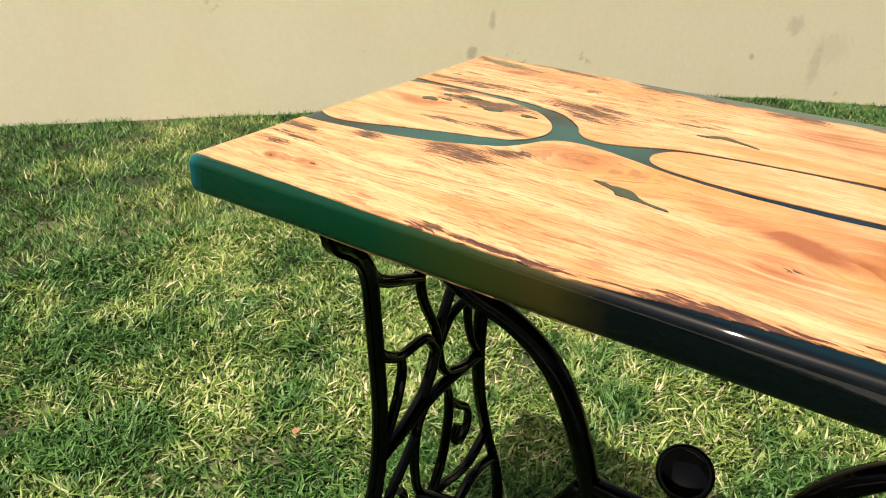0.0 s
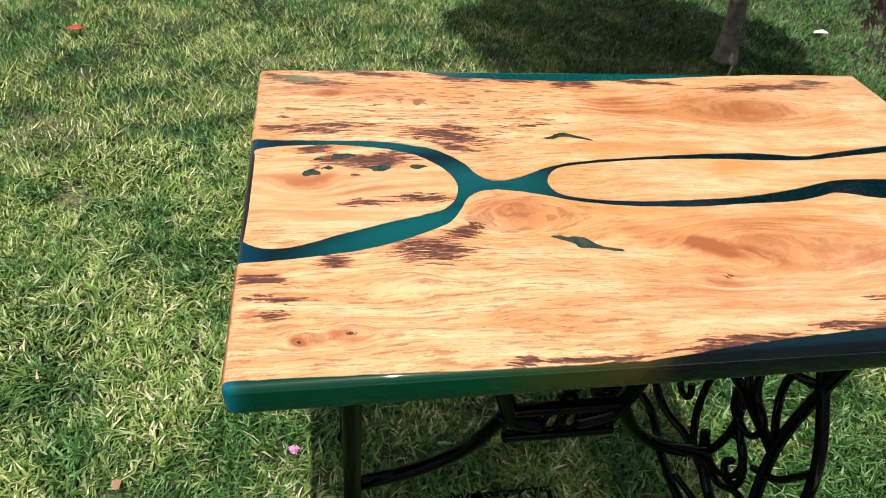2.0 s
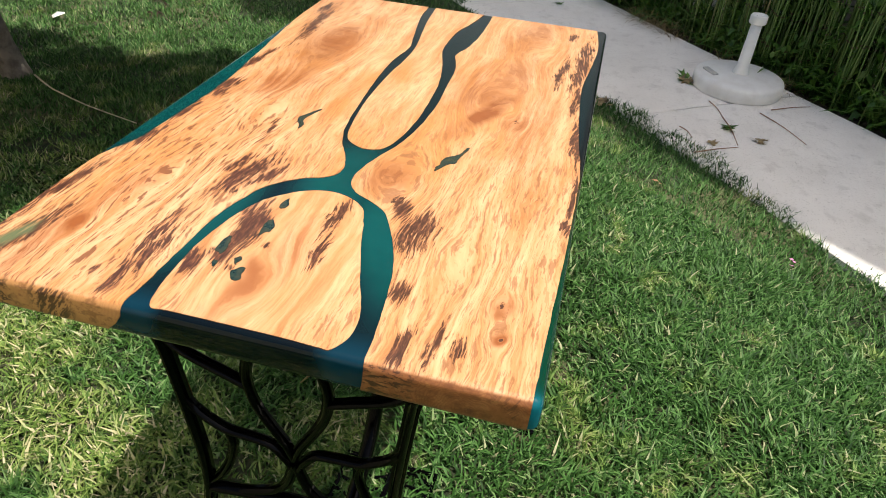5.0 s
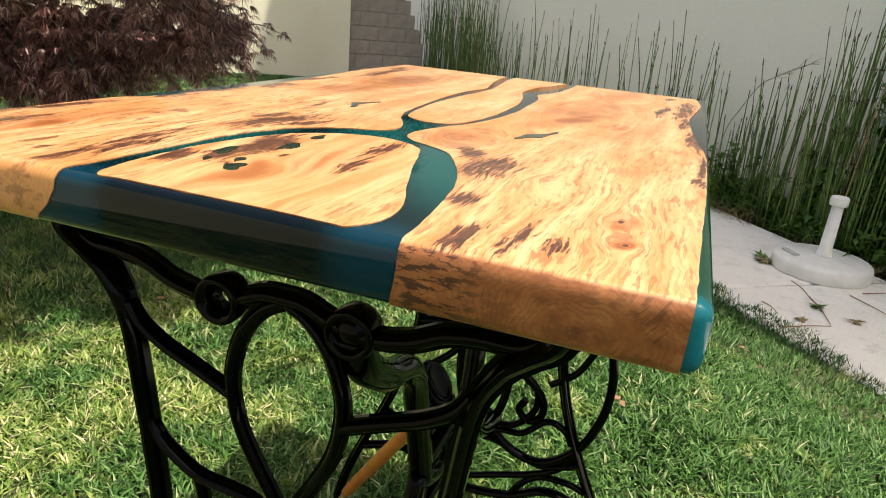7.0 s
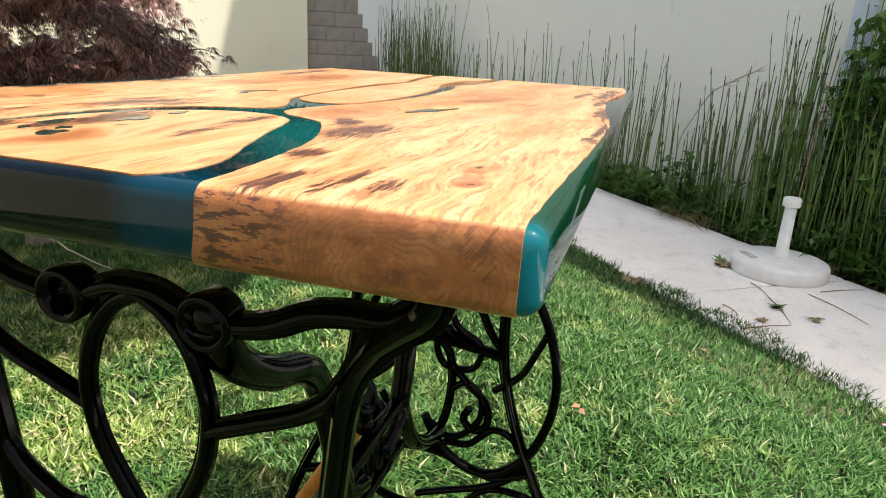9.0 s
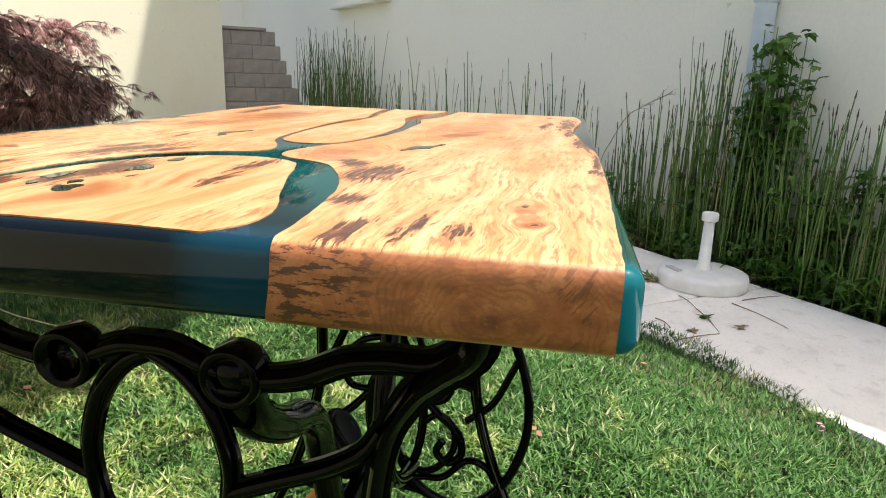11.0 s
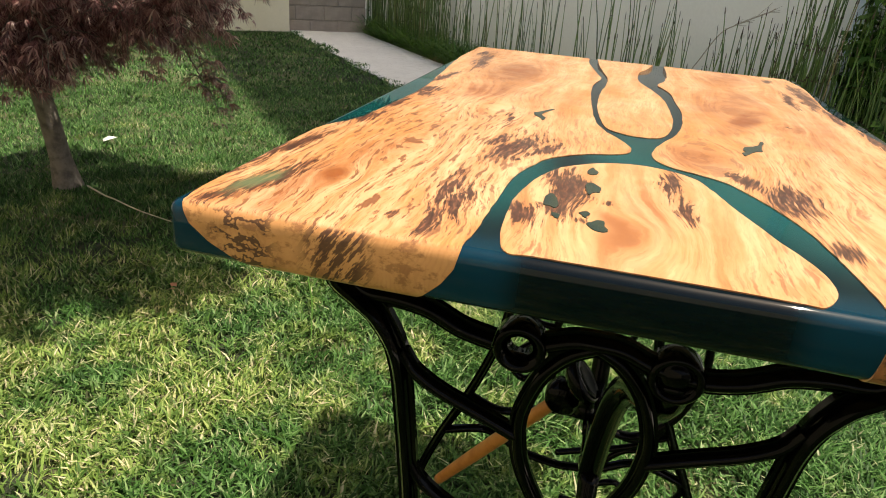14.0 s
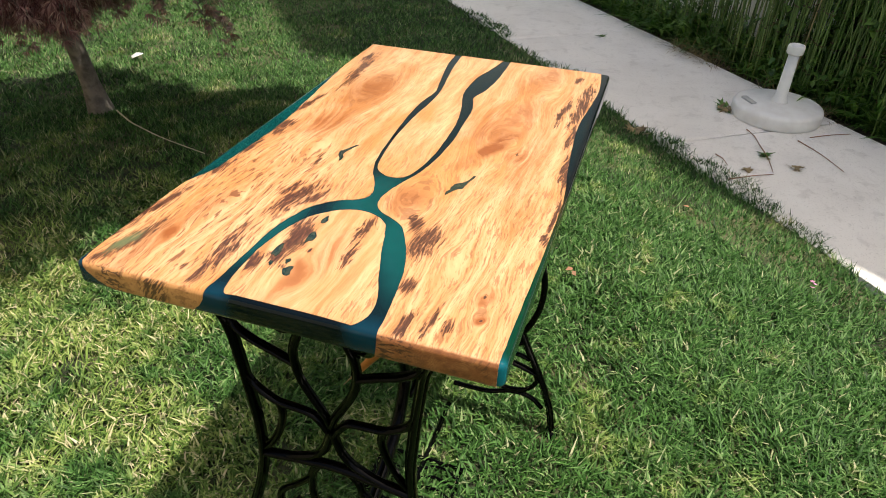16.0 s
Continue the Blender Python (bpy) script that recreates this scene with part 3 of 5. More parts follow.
# ---- walls ----
def wall(name, a, b, thick_way, thick, z0, z1, material, label, z1_end=None):
    """An upright wall from a to b, its face on that line, thickness away from the garden."""
    a, b, w = Vector((*a[:2], 0)), Vector((*b[:2], 0)), Vector((*thick_way[:2], 0)) * thick
    bm = bmesh.new()
    n = max(1, int((b - a).length / 0.5))
    low = [bm.verts.new((a + (b - a) * k / n) + Vector((0, 0, z0))) for k in range(n + 1)]
    tops = [z1 + ((z1 if z1_end is None else z1_end) - z1) * k / n for k in range(n + 1)]
    high = [bm.verts.new((a + (b - a) * k / n) + Vector((0, 0, tops[k]))) for k in range(n + 1)]
    low2 = [bm.verts.new((a + (b - a) * k / n) + w + Vector((0, 0, z0))) for k in range(n + 1)]
    high2 = [bm.verts.new((a + (b - a) * k / n) + w + Vector((0, 0, tops[k]))) for k in range(n + 1)]
    for k in range(n):
        bm.faces.new((low[k], low[k + 1], high[k + 1], high[k]))
        bm.faces.new((low2[k], high2[k], high2[k + 1], low2[k + 1]))
        bm.faces.new((high[k], high[k + 1], high2[k + 1], high2[k]))
    bm.faces.new((low[0], high[0], high2[0], low2[0]))
    bm.faces.new((low[-1], low2[-1], high2[-1], high[-1]))
    bmesh.ops.recalc_face_normals(bm, faces=bm.faces[:])
    ob = part(name, bm, material, smooth=False)
    return tagged(ob, label, "wall", kind="structure")


side0 = SIDE_IN * SIDE_AT
wall("wall_side", side0 - SIDE_WAY * 6, side0 + SIDE_WAY * 11.8, -SIDE_IN, 0.2, -0.4, 2.3, CREAM, "cream plastered garden wall with faint stains")
END = 9.25
wall("wall_end", at_path(END, 1.80), at_path(END, -6.5), ALONG, 0.2, -0.5, 2.3, BUFF, "cream plastered end wall of the garden")
# out of view; height and slope chosen for the shadow on path and lawn
wall("wall_house_low", at_path(-0.85, HOUSE), at_path(0.72, HOUSE), ACROSS, 5.0, -0.5, 5.5, PALE, "pale rendered low end of the house, unseen, sloped to shape its shadow", 7.1)
wall("wall_house", at_path(0.72, HOUSE), at_path(15, HOUSE), ACROSS, 6.0, -0.5, 11.2, PALE, "pale rendered house wall behind the reed bed")
wall("wall_garden", at_path(-6, HOUSE), at_path(-0.85, HOUSE), ACROSS, 0.2, -0.5, 2.0, CREAM, "cream garden wall beside the house")
wall("wall_behind", at_path(-6, HOUSE + 0.2), at_path(-6, -7), -ALONG, 0.2, -0.5, 2.3, CREAM, "plain cream garden wall closing the lawn")
wall("wall_beyond", at_path(14.6, -1.2), at_path(14.6, HOUSE), ALONG, 0.2, -0.5, 3.0, PALE, "pale rendered wall beyond the path's end")


def block_wall():
    """A stepped end of a grey block wall."""
    core = bmesh.new()
    ob = None
    rows, bh, bl = 8, 0.1875, 0.40
    base = -0.22
    ways = Matrix(((ACROSS.x, ALONG.x, 0, 0), (ACROSS.y, ALONG.y, 0, 0), (0, 0, 1, 0), (0, 0, 0, 1)))
    start = END + 0.10
    reach = [2.90 - 0.075 * max(0, k - 2) for k in range(rows)]
    for k in range(rows):
        box(core, 1.70, 0.012, base + k * bh, reach[k] - 0.012, 0.19, base + (k + 1) * bh)
    box(core, 1.70, -0.02, base + rows * bh + 0.004, 2.40, 0.21, base + rows * bh + 0.045, 0.006, 1)
    bmesh.ops.transform(core, matrix=Matrix.Translation(ALONG * start) @ ways, verts=core.verts)
    ob = part("wall_block", core, MORTAR, smooth=False)
    tagged(ob, "grey concrete block wall with a stepped end in shade", "wall", kind="structure")
    one = bmesh.new()
    box(one, 0, 0, 0, bl - 0.012, 0.2, bh - 0.012, 0.006, 1)
    shared = mesh_of(one, "block", BLOCK, False)
    for k in range(rows):
        x = reach[k]
        j = 0
        while x > 1.75:
            w = bl if (j or k % 2 == 0) else bl / 2
            b = new("block", shared)
            b.parent = ob
            b.matrix_basis = Matrix.Translation(ALONG * (start + random.uniform(-0.004, 0.004))) @ ways @ Matrix.Translation((x - w + 0.006, 0, base + k * bh + 0.006)) @ Matrix.Diagonal((w / bl, 1, 1, 1))
            x -= w
            j += 1
    return ob


block_wall()


def sill_and_pipe():
    bm = bmesh.new()
    box(bm, 0, -0.14, 0, 1.7, 0.02, 0.06, 0.008, 2)
    bmesh.ops.transform(bm, matrix=Matrix.Translation(at_path(7.35, HOUSE) + Vector((0, 0, 1.60))) @ Matrix(((ALONG.x, ACROSS.x, 0, 0), (ALONG.y, ACROSS.y, 0, 0), (0, 0, 1, 0), (0, 0, 0, 1))), verts=bm.verts)
    bmesh.ops.recalc_face_normals(bm, faces=bm.faces[:])
    tagged(part("window_sill", bm, PALE), "pale stone window sill on the house wall", "sill", kind="structure")
    p = at_path(2.37, HOUSE - 0.062)
    pipe = thing("downpipe", (p.x, p.y, -0.18), "blue-white rectangular downpipe fixed to the house wall", "downpipe")
    bm = bmesh.new()
    box(bm, -0.042, -0.040, -0.18, 0.042, 0.045, 3.1, 0.010, 3)
    bmesh.ops.transform(bm, matrix=Matrix.Translation((p.x, p.y, 0)) @ Matrix(((ALONG.x, ACROSS.x, 0, 0), (ALONG.y, ACROSS.y, 0, 0), (0, 0, 1, 0), (0, 0, 0, 1))), verts=bm.verts)
    bmesh.ops.recalc_face_normals(bm, faces=bm.faces[:])
    part("pipe", bm, PIPE, pipe)
    for z in (0.35, 1.25, 2.4):
        bm = bmesh.new()
        box(bm, -0.048, -0.046, z, 0.048, 0.06, z + 0.03, 0.003, 1)
        bmesh.ops.transform(bm, matrix=Matrix.Translation((p.x, p.y, 0)) @ Matrix(((ALONG.x, ACROSS.x, 0, 0), (ALONG.y, ACROSS.y, 0, 0), (0, 0, 1, 0), (0, 0, 0, 1))), verts=bm.verts)
        bmesh.ops.recalc_face_normals(bm, faces=bm.faces[:])
        part("bracket", bm, PIPE, pipe)


sill_and_pipe()


# ---- path of pale slabs ----
def build_path():
    """Irregular pale slabs with thin joints, laid on a bed."""
    bed = bmesh.new()
    cols = [bed.verts.new((*at_path(-5 + k * 0.5, c).xy, float(ground_z(*at_path(-5 + k * 0.5, c).xy)) - 0.03)) for k in range(41) for c in (PATH_NEAR + 0.02, HOUSE + 0.1)]
    for k in range(40):
        bed.faces.new((cols[2 * k], cols[2 * k + 2], cols[2 * k + 3], cols[2 * k + 1]))
    bmesh.ops.recalc_face_normals(bed, faces=bed.faces[:])
    ob = tagged(part("pavement", bed, BED, smooth=False), "pale worn stone path with cracked joints and a planting bed", "path", kind="structure")
    rng = random.Random(5)
    cuts = [-5.0]
    while cuts[-1] < 14.5:
        cuts.append(cuts[-1] + rng.uniform(1.1, 1.9))
    tilt = [rng.uniform(-0.14, 0.14) for _ in cuts]
    for k in range(len(cuts) - 1):
        mid = rng.uniform(0.40, 0.62) * (PATH_FAR - PATH_NEAR) + PATH_NEAR
        for lo, hi in ((PATH_NEAR, mid), (mid, PATH_FAR)) if rng.random() < 0.25 else ((PATH_NEAR, PATH_FAR),):
            g = 0.0025
            quad = [(cuts[k] + g + tilt[k] * (lo - 2.4), lo + g), (cuts[k + 1] - g + tilt[k + 1] * (lo - 2.4), lo + g), (cuts[k + 1] - g + tilt[k + 1] * (hi - 2.4), hi - g), (cuts[k] + g + tilt[k] * (hi - 2.4), hi - g)]
            bm = bmesh.new()
            lift = rng.uniform(0.0, 0.006)
            ring = []
            for i in range(4):
                (s0, c0), (s1, c1) = quad[i], quad[(i + 1) % 4]
                for j in range(5):
                    s, c = s0 + (s1 - s0) * j / 5, c0 + (c1 - c0) * j / 5
                    ring.append((s + rng.uniform(-0.006, 0.006), c + rng.uniform(-0.006, 0.006)))
            top, low, out = [], [], []
            cs, cc = sum(r[0] for r in ring) / 20, sum(r[1] for r in ring) / 20
            for s, c in ring:
                p, q = at_path(s, c), at_path(s + (cs - s) * 0.018, c + (cc - c) * 0.018)
                z = float(ground_z(p.x, p.y))
                top.append(bm.verts.new((q.x, q.y, z + lift + 0.004)))
                out.append(bm.verts.new((p.x, p.y, z + lift - 0.003)))
                low.append(bm.verts.new((p.x, p.y, z - 0.045)))
            bm.faces.new(top)
            for i in range(20):
                j = (i + 1) % 20
                bm.faces.new((top[i], top[j], out[j], out[i]))
                bm.faces.new((out[i], out[j], low[j], low[i]))
            bmesh.ops.recalc_face_normals(bm, faces=bm.faces[:])
            part("paving_slab", bm, PAVING, ob, smooth=False)


build_path()


# ---- the table ----
TOP, LOW, LONG, WIDE = 0.770, 0.7405, 0.760, 0.450
TABLE = thing("river_table", (0.38, 0.225, 0.0), "honey wood and teal resin table on black cast-iron treadle base", "table")


def rounded_slab(grow):
    bm = bmesh.new()
    box(bm, -grow, -grow, LOW - grow, LONG + grow, WIDE + grow, TOP + grow, 0.0065, 5)
    return bm


def prism(top_line, low_line):
    """A closed body between two outlines with as many points, its sides bulging like a log's."""
    bm = bmesh.new()
    rings = [[bm.verts.new((p[0], p[1], TOP + 0.02)) for p in top_line]]
    for t in (0.0, 0.3, 0.55, 0.8, 1.0):
        k, z = t**2.0, TOP + (LOW - 0.004 - TOP) * t
        rings.append([bm.verts.new((p[0] + (q[0] - p[0]) * k, p[1] + (q[1] - p[1]) * k, z)) for p, q in zip(top_line, low_line)])
    rings.append([bm.verts.new((q[0], q[1], LOW - 0.02)) for q in low_line])
    n = len(top_line)
    bm.faces.new(rings[0])
    bm.faces.new(rings[-1][::-1])
    for u, v in zip(rings, rings[1:]):
        for i in range(n):
            j = (i + 1) % n
            bm.faces.new((u[i], v[i], v[j], u[j]))
    bmesh.ops.recalc_face_normals(bm, faces=bm.faces[:])
    bmesh.ops.triangulate(bm, faces=[f for f in bm.faces if len(f.verts) > 4])
    return bm


def live(line, amount, seed):
    """A little natural wander along a live edge."""
    return [Vector((p.x, p.y + amount * (noise.noise(Vector((p.x * 60, seed, 0))) + 0.6 * noise.noise(Vector((p.x * 190, seed, 3)))), 0)) for p in line]


def cut_wood(name, top_line, low_line, label, grow=0.0006):
    """The part of the table's slab that lies inside an outline."""
    blank = new("blank", mesh_of(rounded_slab(grow), "blank", WOOD))
    cutter = new("cutter", mesh_of(prism(top_line, low_line), "cutter", WOOD))
    mod = blank.modifiers.new("cut", "BOOLEAN")
    mod.operation, mod.solver, mod.object = "INTERSECT", "EXACT", cutter
    bpy.context.view_layer.update()
    me = bpy.data.meshes.new_from_object(blank.evaluated_get(bpy.context.evaluated_depsgraph_get()))
    me.name = name
    for o in (blank, cutter):
        old = o.data
        bpy.data.objects.remove(o)
        bpy.data.meshes.remove(old)
    me.materials.clear()
    me.materials.append(WOOD)
    me.shade_smooth()
    me.set_sharp_from_angle(angle=radians(40))
    ob = new(name, me)
    ob.parent = TABLE
    ob.matrix_parent_inverse = world_of(TABLE).inverted()
    ob["label"] = label
    return ob


def flat_line(pts, n=6, closed=False):
    return smooth_line([(x, y, 0) for x, y in pts], n, closed)


# the live edges, from the near end to the far end
LEFT_RIVER = [(-0.03, 0.298), (0.0, 0.298), (0.035, 0.296), (0.075, 0.295), (0.12, 0.293), (0.148, 0.287), (0.176, 0.277), (0.200, 0.254), (0.210, 0.234), (0.222, 0.224), (0.240, 0.224), (0.266, 0.235),
              (0.284, 0.244), (0.320, 0.253), (0.380, 0.259), (0.46, 0.264), (0.52, 0.264), (0.568, 0.258), (0.625, 0.267), (0.70, 0.279), (0.76, 0.282), (0.80, 0.283)]
LEFT_OUTER = [(-0.03, 0.440), (0.0, 0.441), (0.03, 0.444), (0.15, 0.447), (0.19, 0.441), (0.215, 0.432), (0.28, 0.427), (0.37, 0.424), (0.46, 0.431), (0.56, 0.440), (0.65, 0.4465), (0.76, 0.447), (0.80, 0.447)]
RIGHT_RIVER = [(-0.03, 0.118), (0.0, 0.119), (0.036, 0.1215), (0.075, 0.126), (0.115, 0.135), (0.150, 0.149), (0.173, 0.162), (0.186, 0.179), (0.196, 0.197), (0.215, 0.2075), (0.240, 0.206), (0.265, 0.199),
               (0.300, 0.187), (0.345, 0.179), (0.404, 0.1755), (0.46, 0.178), (0.51, 0.180), (0.545, 0.187), (0.568, 0.192), (0.608, 0.182), (0.665, 0.177), (0.76, 0.177), (0.80, 0.177)]
RIGHT_OUTER = [(-0.03, 0.007), (0.0, 0.007), (0.04, 0.0065), (0.12, 0.0045), (0.19, 0.003), (0.25, 0.0025), (0.31, 0.0035), (0.36, 0.009), (0.41, 0.0135), (0.515, 0.019), (0.60, 0.013), (0.655, 0.009), (0.70, 0.010), (0.76, 0.0155), (0.80, 0.018)]
NEAR_ISLAND = [(0.0065, 0.279), (0.030, 0.285), (0.060, 0.2865), (0.085, 0.286), (0.110, 0.2825), (0.130, 0.278), (0.157, 0.2665), (0.180, 0.2435), (0.189, 0.219), (0.1845, 0.197), (0.172, 0.1815), (0.150, 0.173), (0.122, 0.165),
               (0.082, 0.151), (0.050, 0.139), (0.030, 0.1355), (0.016, 0.1375), (0.005, 0.144), (0.0045, 0.152), (0.0055, 0.18), (0.0058, 0.228), (0.0058, 0.265)]
FAR_ISLAND = [(0.80, 0.270), (0.76, 0.2695), (0.69, 0.265), (0.630, 0.2575), (0.570, 0.250), (0.510, 0.251), (0.475, 0.254), (0.41, 0.255), (0.355, 0.252), (0.315, 0.247), (0.290, 0.240), (0.277, 0.222), (0.279, 0.205), (0.292, 0.196),
              (0.318, 0.190), (0.36, 0.186), (0.415, 0.1865), (0.47, 0.190), (0.525, 0.200), (0.565, 0.2105), (0.60, 0.2145), (0.66, 0.212), (0.70, 0.202), (0.76, 0.191), (0.80, 0.188)]


def build_top():
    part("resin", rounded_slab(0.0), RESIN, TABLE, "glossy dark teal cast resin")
    river, outer = live(flat_line(LEFT_RIVER), 0.0011, 1), live(flat_line(LEFT_OUTER), 0.0012, 2)
    down = lambda pts, dy: [p + Vector((0, dy * (0.6 + 0.8 * abs(noise.noise(Vector((p.x * 9, 5, dy)))))
                                            , 0)) for p in pts]  # noqa: E731
    cut_wood("wood_slab", river + outer[::-1], down(river, 0.042) + down(outer, -0.075)[::-1], "honey-coloured spalted slab with dark streaks")
    river, outer = live(flat_line(RIGHT_RIVER), 0.0011, 3), live(flat_line(RIGHT_OUTER), 0.0008, 4)
    cut_wood("wood_slab", river + outer[::-1], down(river, 0.007) + down(outer, 0.001)[::-1], "honey-coloured spalted slab with knots")
    isle = live(flat_line(NEAR_ISLAND, 5, True), 0.0007, 5)
    mid = Vector((0.09, 0.215, 0))
    cut_wood("wood_island", isle, [mid + (p - mid) * 0.97 for p in isle], "wood island with dark rot holes filled with resin")
    isle = live(flat_line(FAR_ISLAND, 5), 0.0007, 6)
    cut_wood("wood_island", isle, isle, "long pale wood island between two resin arms")


build_top()


def inlay(outline, seed):
    """A resin-filled hole, lying a hair above the wood."""
    line = flat_line(outline, 5, True)
    line = [p + 0.0009 * Vector((noise.noise(p * 240 + Vector((seed, 0, 0))), noise.noise(p * 240 + Vector((0, seed, 0))), 0)) for p in line]
    bm = bmesh.new()
    mid = sum(line, Vector()) / len(line)
    top = [bm.verts.new((p.x + (mid.x - p.x) * 0.05, p.y + (mid.y - p.y) * 0.05, TOP + 0.00105)) for p in line]
    low = [bm.verts.new((p.x, p.y, TOP + 0.0002)) for p in line]
    bm.faces.new(top)
    for i in range(len(line)):
        j = (i + 1) % len(line)
        bm.faces.new((top[i], low[i], low[j], top[j]))
    bmesh.ops.recalc_face_normals(bm, faces=bm.faces[:])
    part("resin_inlay", bm, INLAY, TABLE, "small teal resin fill", smooth=False)


def oval(x, y, a, b, turn, bumps=0.17, seed=0):
    out = []
    for k in range(9):
        w = 2 * math.pi * k / 9
        r = 1 + bumps * math.sin(3 * w + seed) + 0.5 * bumps * math.sin(5 * w + 2 * seed)
        u, v = a * r * math.cos(w), b * r * math.sin(w)
        out.append((x + u * math.cos(turn) - v * math.sin(turn), y + u * math.sin(turn) + v * math.cos(turn)))
    return out


inlay([(0.2565, 0.139), (0.264, 0.1405), (0.270, 0.1375), (0.2755, 0.1385), (0.286, 0.136), (0.2935, 0.1285), (0.300, 0.1235), (0.307, 0.1215), (0.316, 0.119), (0.3155, 0.1165), (0.307, 0.118), (0.298, 0.1205), (0.288, 0.1225), (0.279, 0.123), (0.2745, 0.1295), (0.266, 0.1345)], 1)
inlay([(0.292, 0.296), (0.300, 0.299), (0.309, 0.3045), (0.318, 0.3065), (0.330, 0.3005), (0.344, 0.2935), (0.3445, 0.2905), (0.331, 0.295), (0.318, 0.299), (0.309, 0.2975), (0.301, 0.294)], 2)
for k, spot in enumerate([(0.120, 0.2455, 0.0115, 0.0048, 0.05), (0.156, 0.247, 0.0080, 0.0036, 0.0), (0.086, 0.2665, 0.0125, 0.0042, 0.12), (0.057, 0.2395, 0.0085, 0.0052, 0.1), (0.072, 0.247, 0.0055, 0.0026, 0.0), (0.0635, 0.262, 0.0042, 0.0022, 0.2)]):
    inlay(oval(*spot, seed=k), 5 + k)


# ---- the cast-iron treadle base ----
MID = 0.226


# cross-section of a cast bar: thin flanges and a rounded spine, on both faces
BAR = [(0.28, 1.20), (0.28, 0.80), (0.80, 0.56), (1.05, 0.20), (1.05, -0.20), (0.80, -0.56), (0.28, -0.80), (0.28, -1.20)]
BAR = BAR + [(-u, v) for u, v in BAR[::-1]]


def bar(bm, line, r, wide=1.25, side=(1, 0, 0), closed=False):
    """Sweeps the cast section along a line; r is half its breadth."""
    n, rings = len(line), []
    for i, p in enumerate(line):
        a, b = line[(i - 1) % n if closed else max(0, i - 1)], line[(i + 1) % n if closed else min(n - 1, i + 1)]
        along = (b - a).normalized()
        u = Vector(side)
        u = (u - along * u.dot(along)).normalized()
        v = along.cross(u)
        half = r[i] if isinstance(r, list) else r
        rings.append([bm.verts.new(p + half * (wide * s * u + t * v)) for s, t in BAR])
    k = len(BAR)
    for i in range(n if closed else n - 1):
        q, w = rings[i], rings[(i + 1) % n]
        for j in range(k):
            bm.faces.new((q[j], q[(j + 1) % k], w[(j + 1) % k], w[j]))
    if not closed:
        bm.faces.new(rings[0][::-1])
        bm.faces.new(rings[-1])
    bmesh.ops.recalc_face_normals(bm, faces=bm.faces[:])
    for e in bm.edges:
        if e.is_manifold and e.calc_face_angle(0.0) > 0.8:
            e.smooth = False
    return bm


def strap(bm, x, pts, r=0.0052, n=5, wide=1.25, closed=False):
    """A cast bar lying in an upright plane across the table."""
    return bar(bm, smooth_line([(x, MID + d, z) for d, z in pts], n, closed), r, wide, (1, 0, 0), closed)


def mirrored(pts):
    return [(-d, z) for d, z in pts]


LEG_R = [0.0060 * (1 + 0.75 * max(0.0, 1 - k / 22)) for k in range(66)]  # stouter towards the lug
LEG = [(0.168, 0.7385), (0.166, 0.705), (0.150, 0.689), (0.137, 0.676), (0.124, 0.650), (0.117, 0.600), (0.110, 0.533), (0.106, 0.470), (0.110, 0.405), (0.128, 0.330), (0.160, 0.245), (0.196, 0.165), (0.225, 0.085), (0.238, 0.012)]
HALF_RAIL = [(0.163, 0.704), (0.146, 0.6935), (0.124, 0.6925), (0.104, 0.689), (0.084, 0.680), (0.063, 0.6755), (0.046, 0.677), (0.030, 0.680), (0.014, 0.6862)]
RAIL = HALF_RAIL + [(0.0, 0.687)] + [(-d, z) for d, z in HALF_RAIL[::-1]]
OVAL = [(0.0, 0.684), (0.016, 0.675), (0.031, 0.656), (0.040, 0.628), (0.0397, 0.605), (0.034, 0.582), (0.021, 0.556), (0.008, 0.533), (0.0, 0.512)]
ARM = [(0.041, 0.608), (0.067, 0.619), (0.094, 0.630), (0.113, 0.642), (0.122, 0.655)]
LOW_ARM = [(0.114, 0.570), (0.104, 0.553), (0.088, 0.540), (0.070, 0.531), (0.045, 0.529), (0.024, 0.525), (0.009, 0.508), (0.002, 0.494)]
SCROLL = [(0.0, 0.505), (0.005, 0.486), (0.012, 0.466), (0.024, 0.450), (0.037, 0.441), (0.065, 0.429), (0.104, 0.418)]
BELLY = [(0.010, 0.434), (0.026, 0.424), (0.036, 0.402), (0.038, 0.360), (0.030, 0.310), (0.012, 0.270), (0.0, 0.258)]
LOW_BAR = [(0.158, 0.250), (0.110, 0.232), (0.070, 0.238), (0.035, 0.252), (0.0, 0.256)]
FOOT_ARCH = [(0.194, 0.168), (0.120, 0.188), (0.06, 0.160), (0.0, 0.150)]
CURL = [(0.072, 0.533), (0.068, 0.512), (0.072, 0.490), (0.080, 0.468), (0.092, 0.446), (0.106, 0.430)]
LOW_CURL = [(0.036, 0.398), (0.060, 0.372), (0.088, 0.345), (0.092, 0.315), (0.074, 0.300), (0.058, 0.315), (0.066, 0.334)]
WAIST = [(0.108, 0.420), (0.060, 0.428), (0.014, 0.433), (-0.014, 0.433), (-0.060, 0.428), (-0.108, 0.420)]


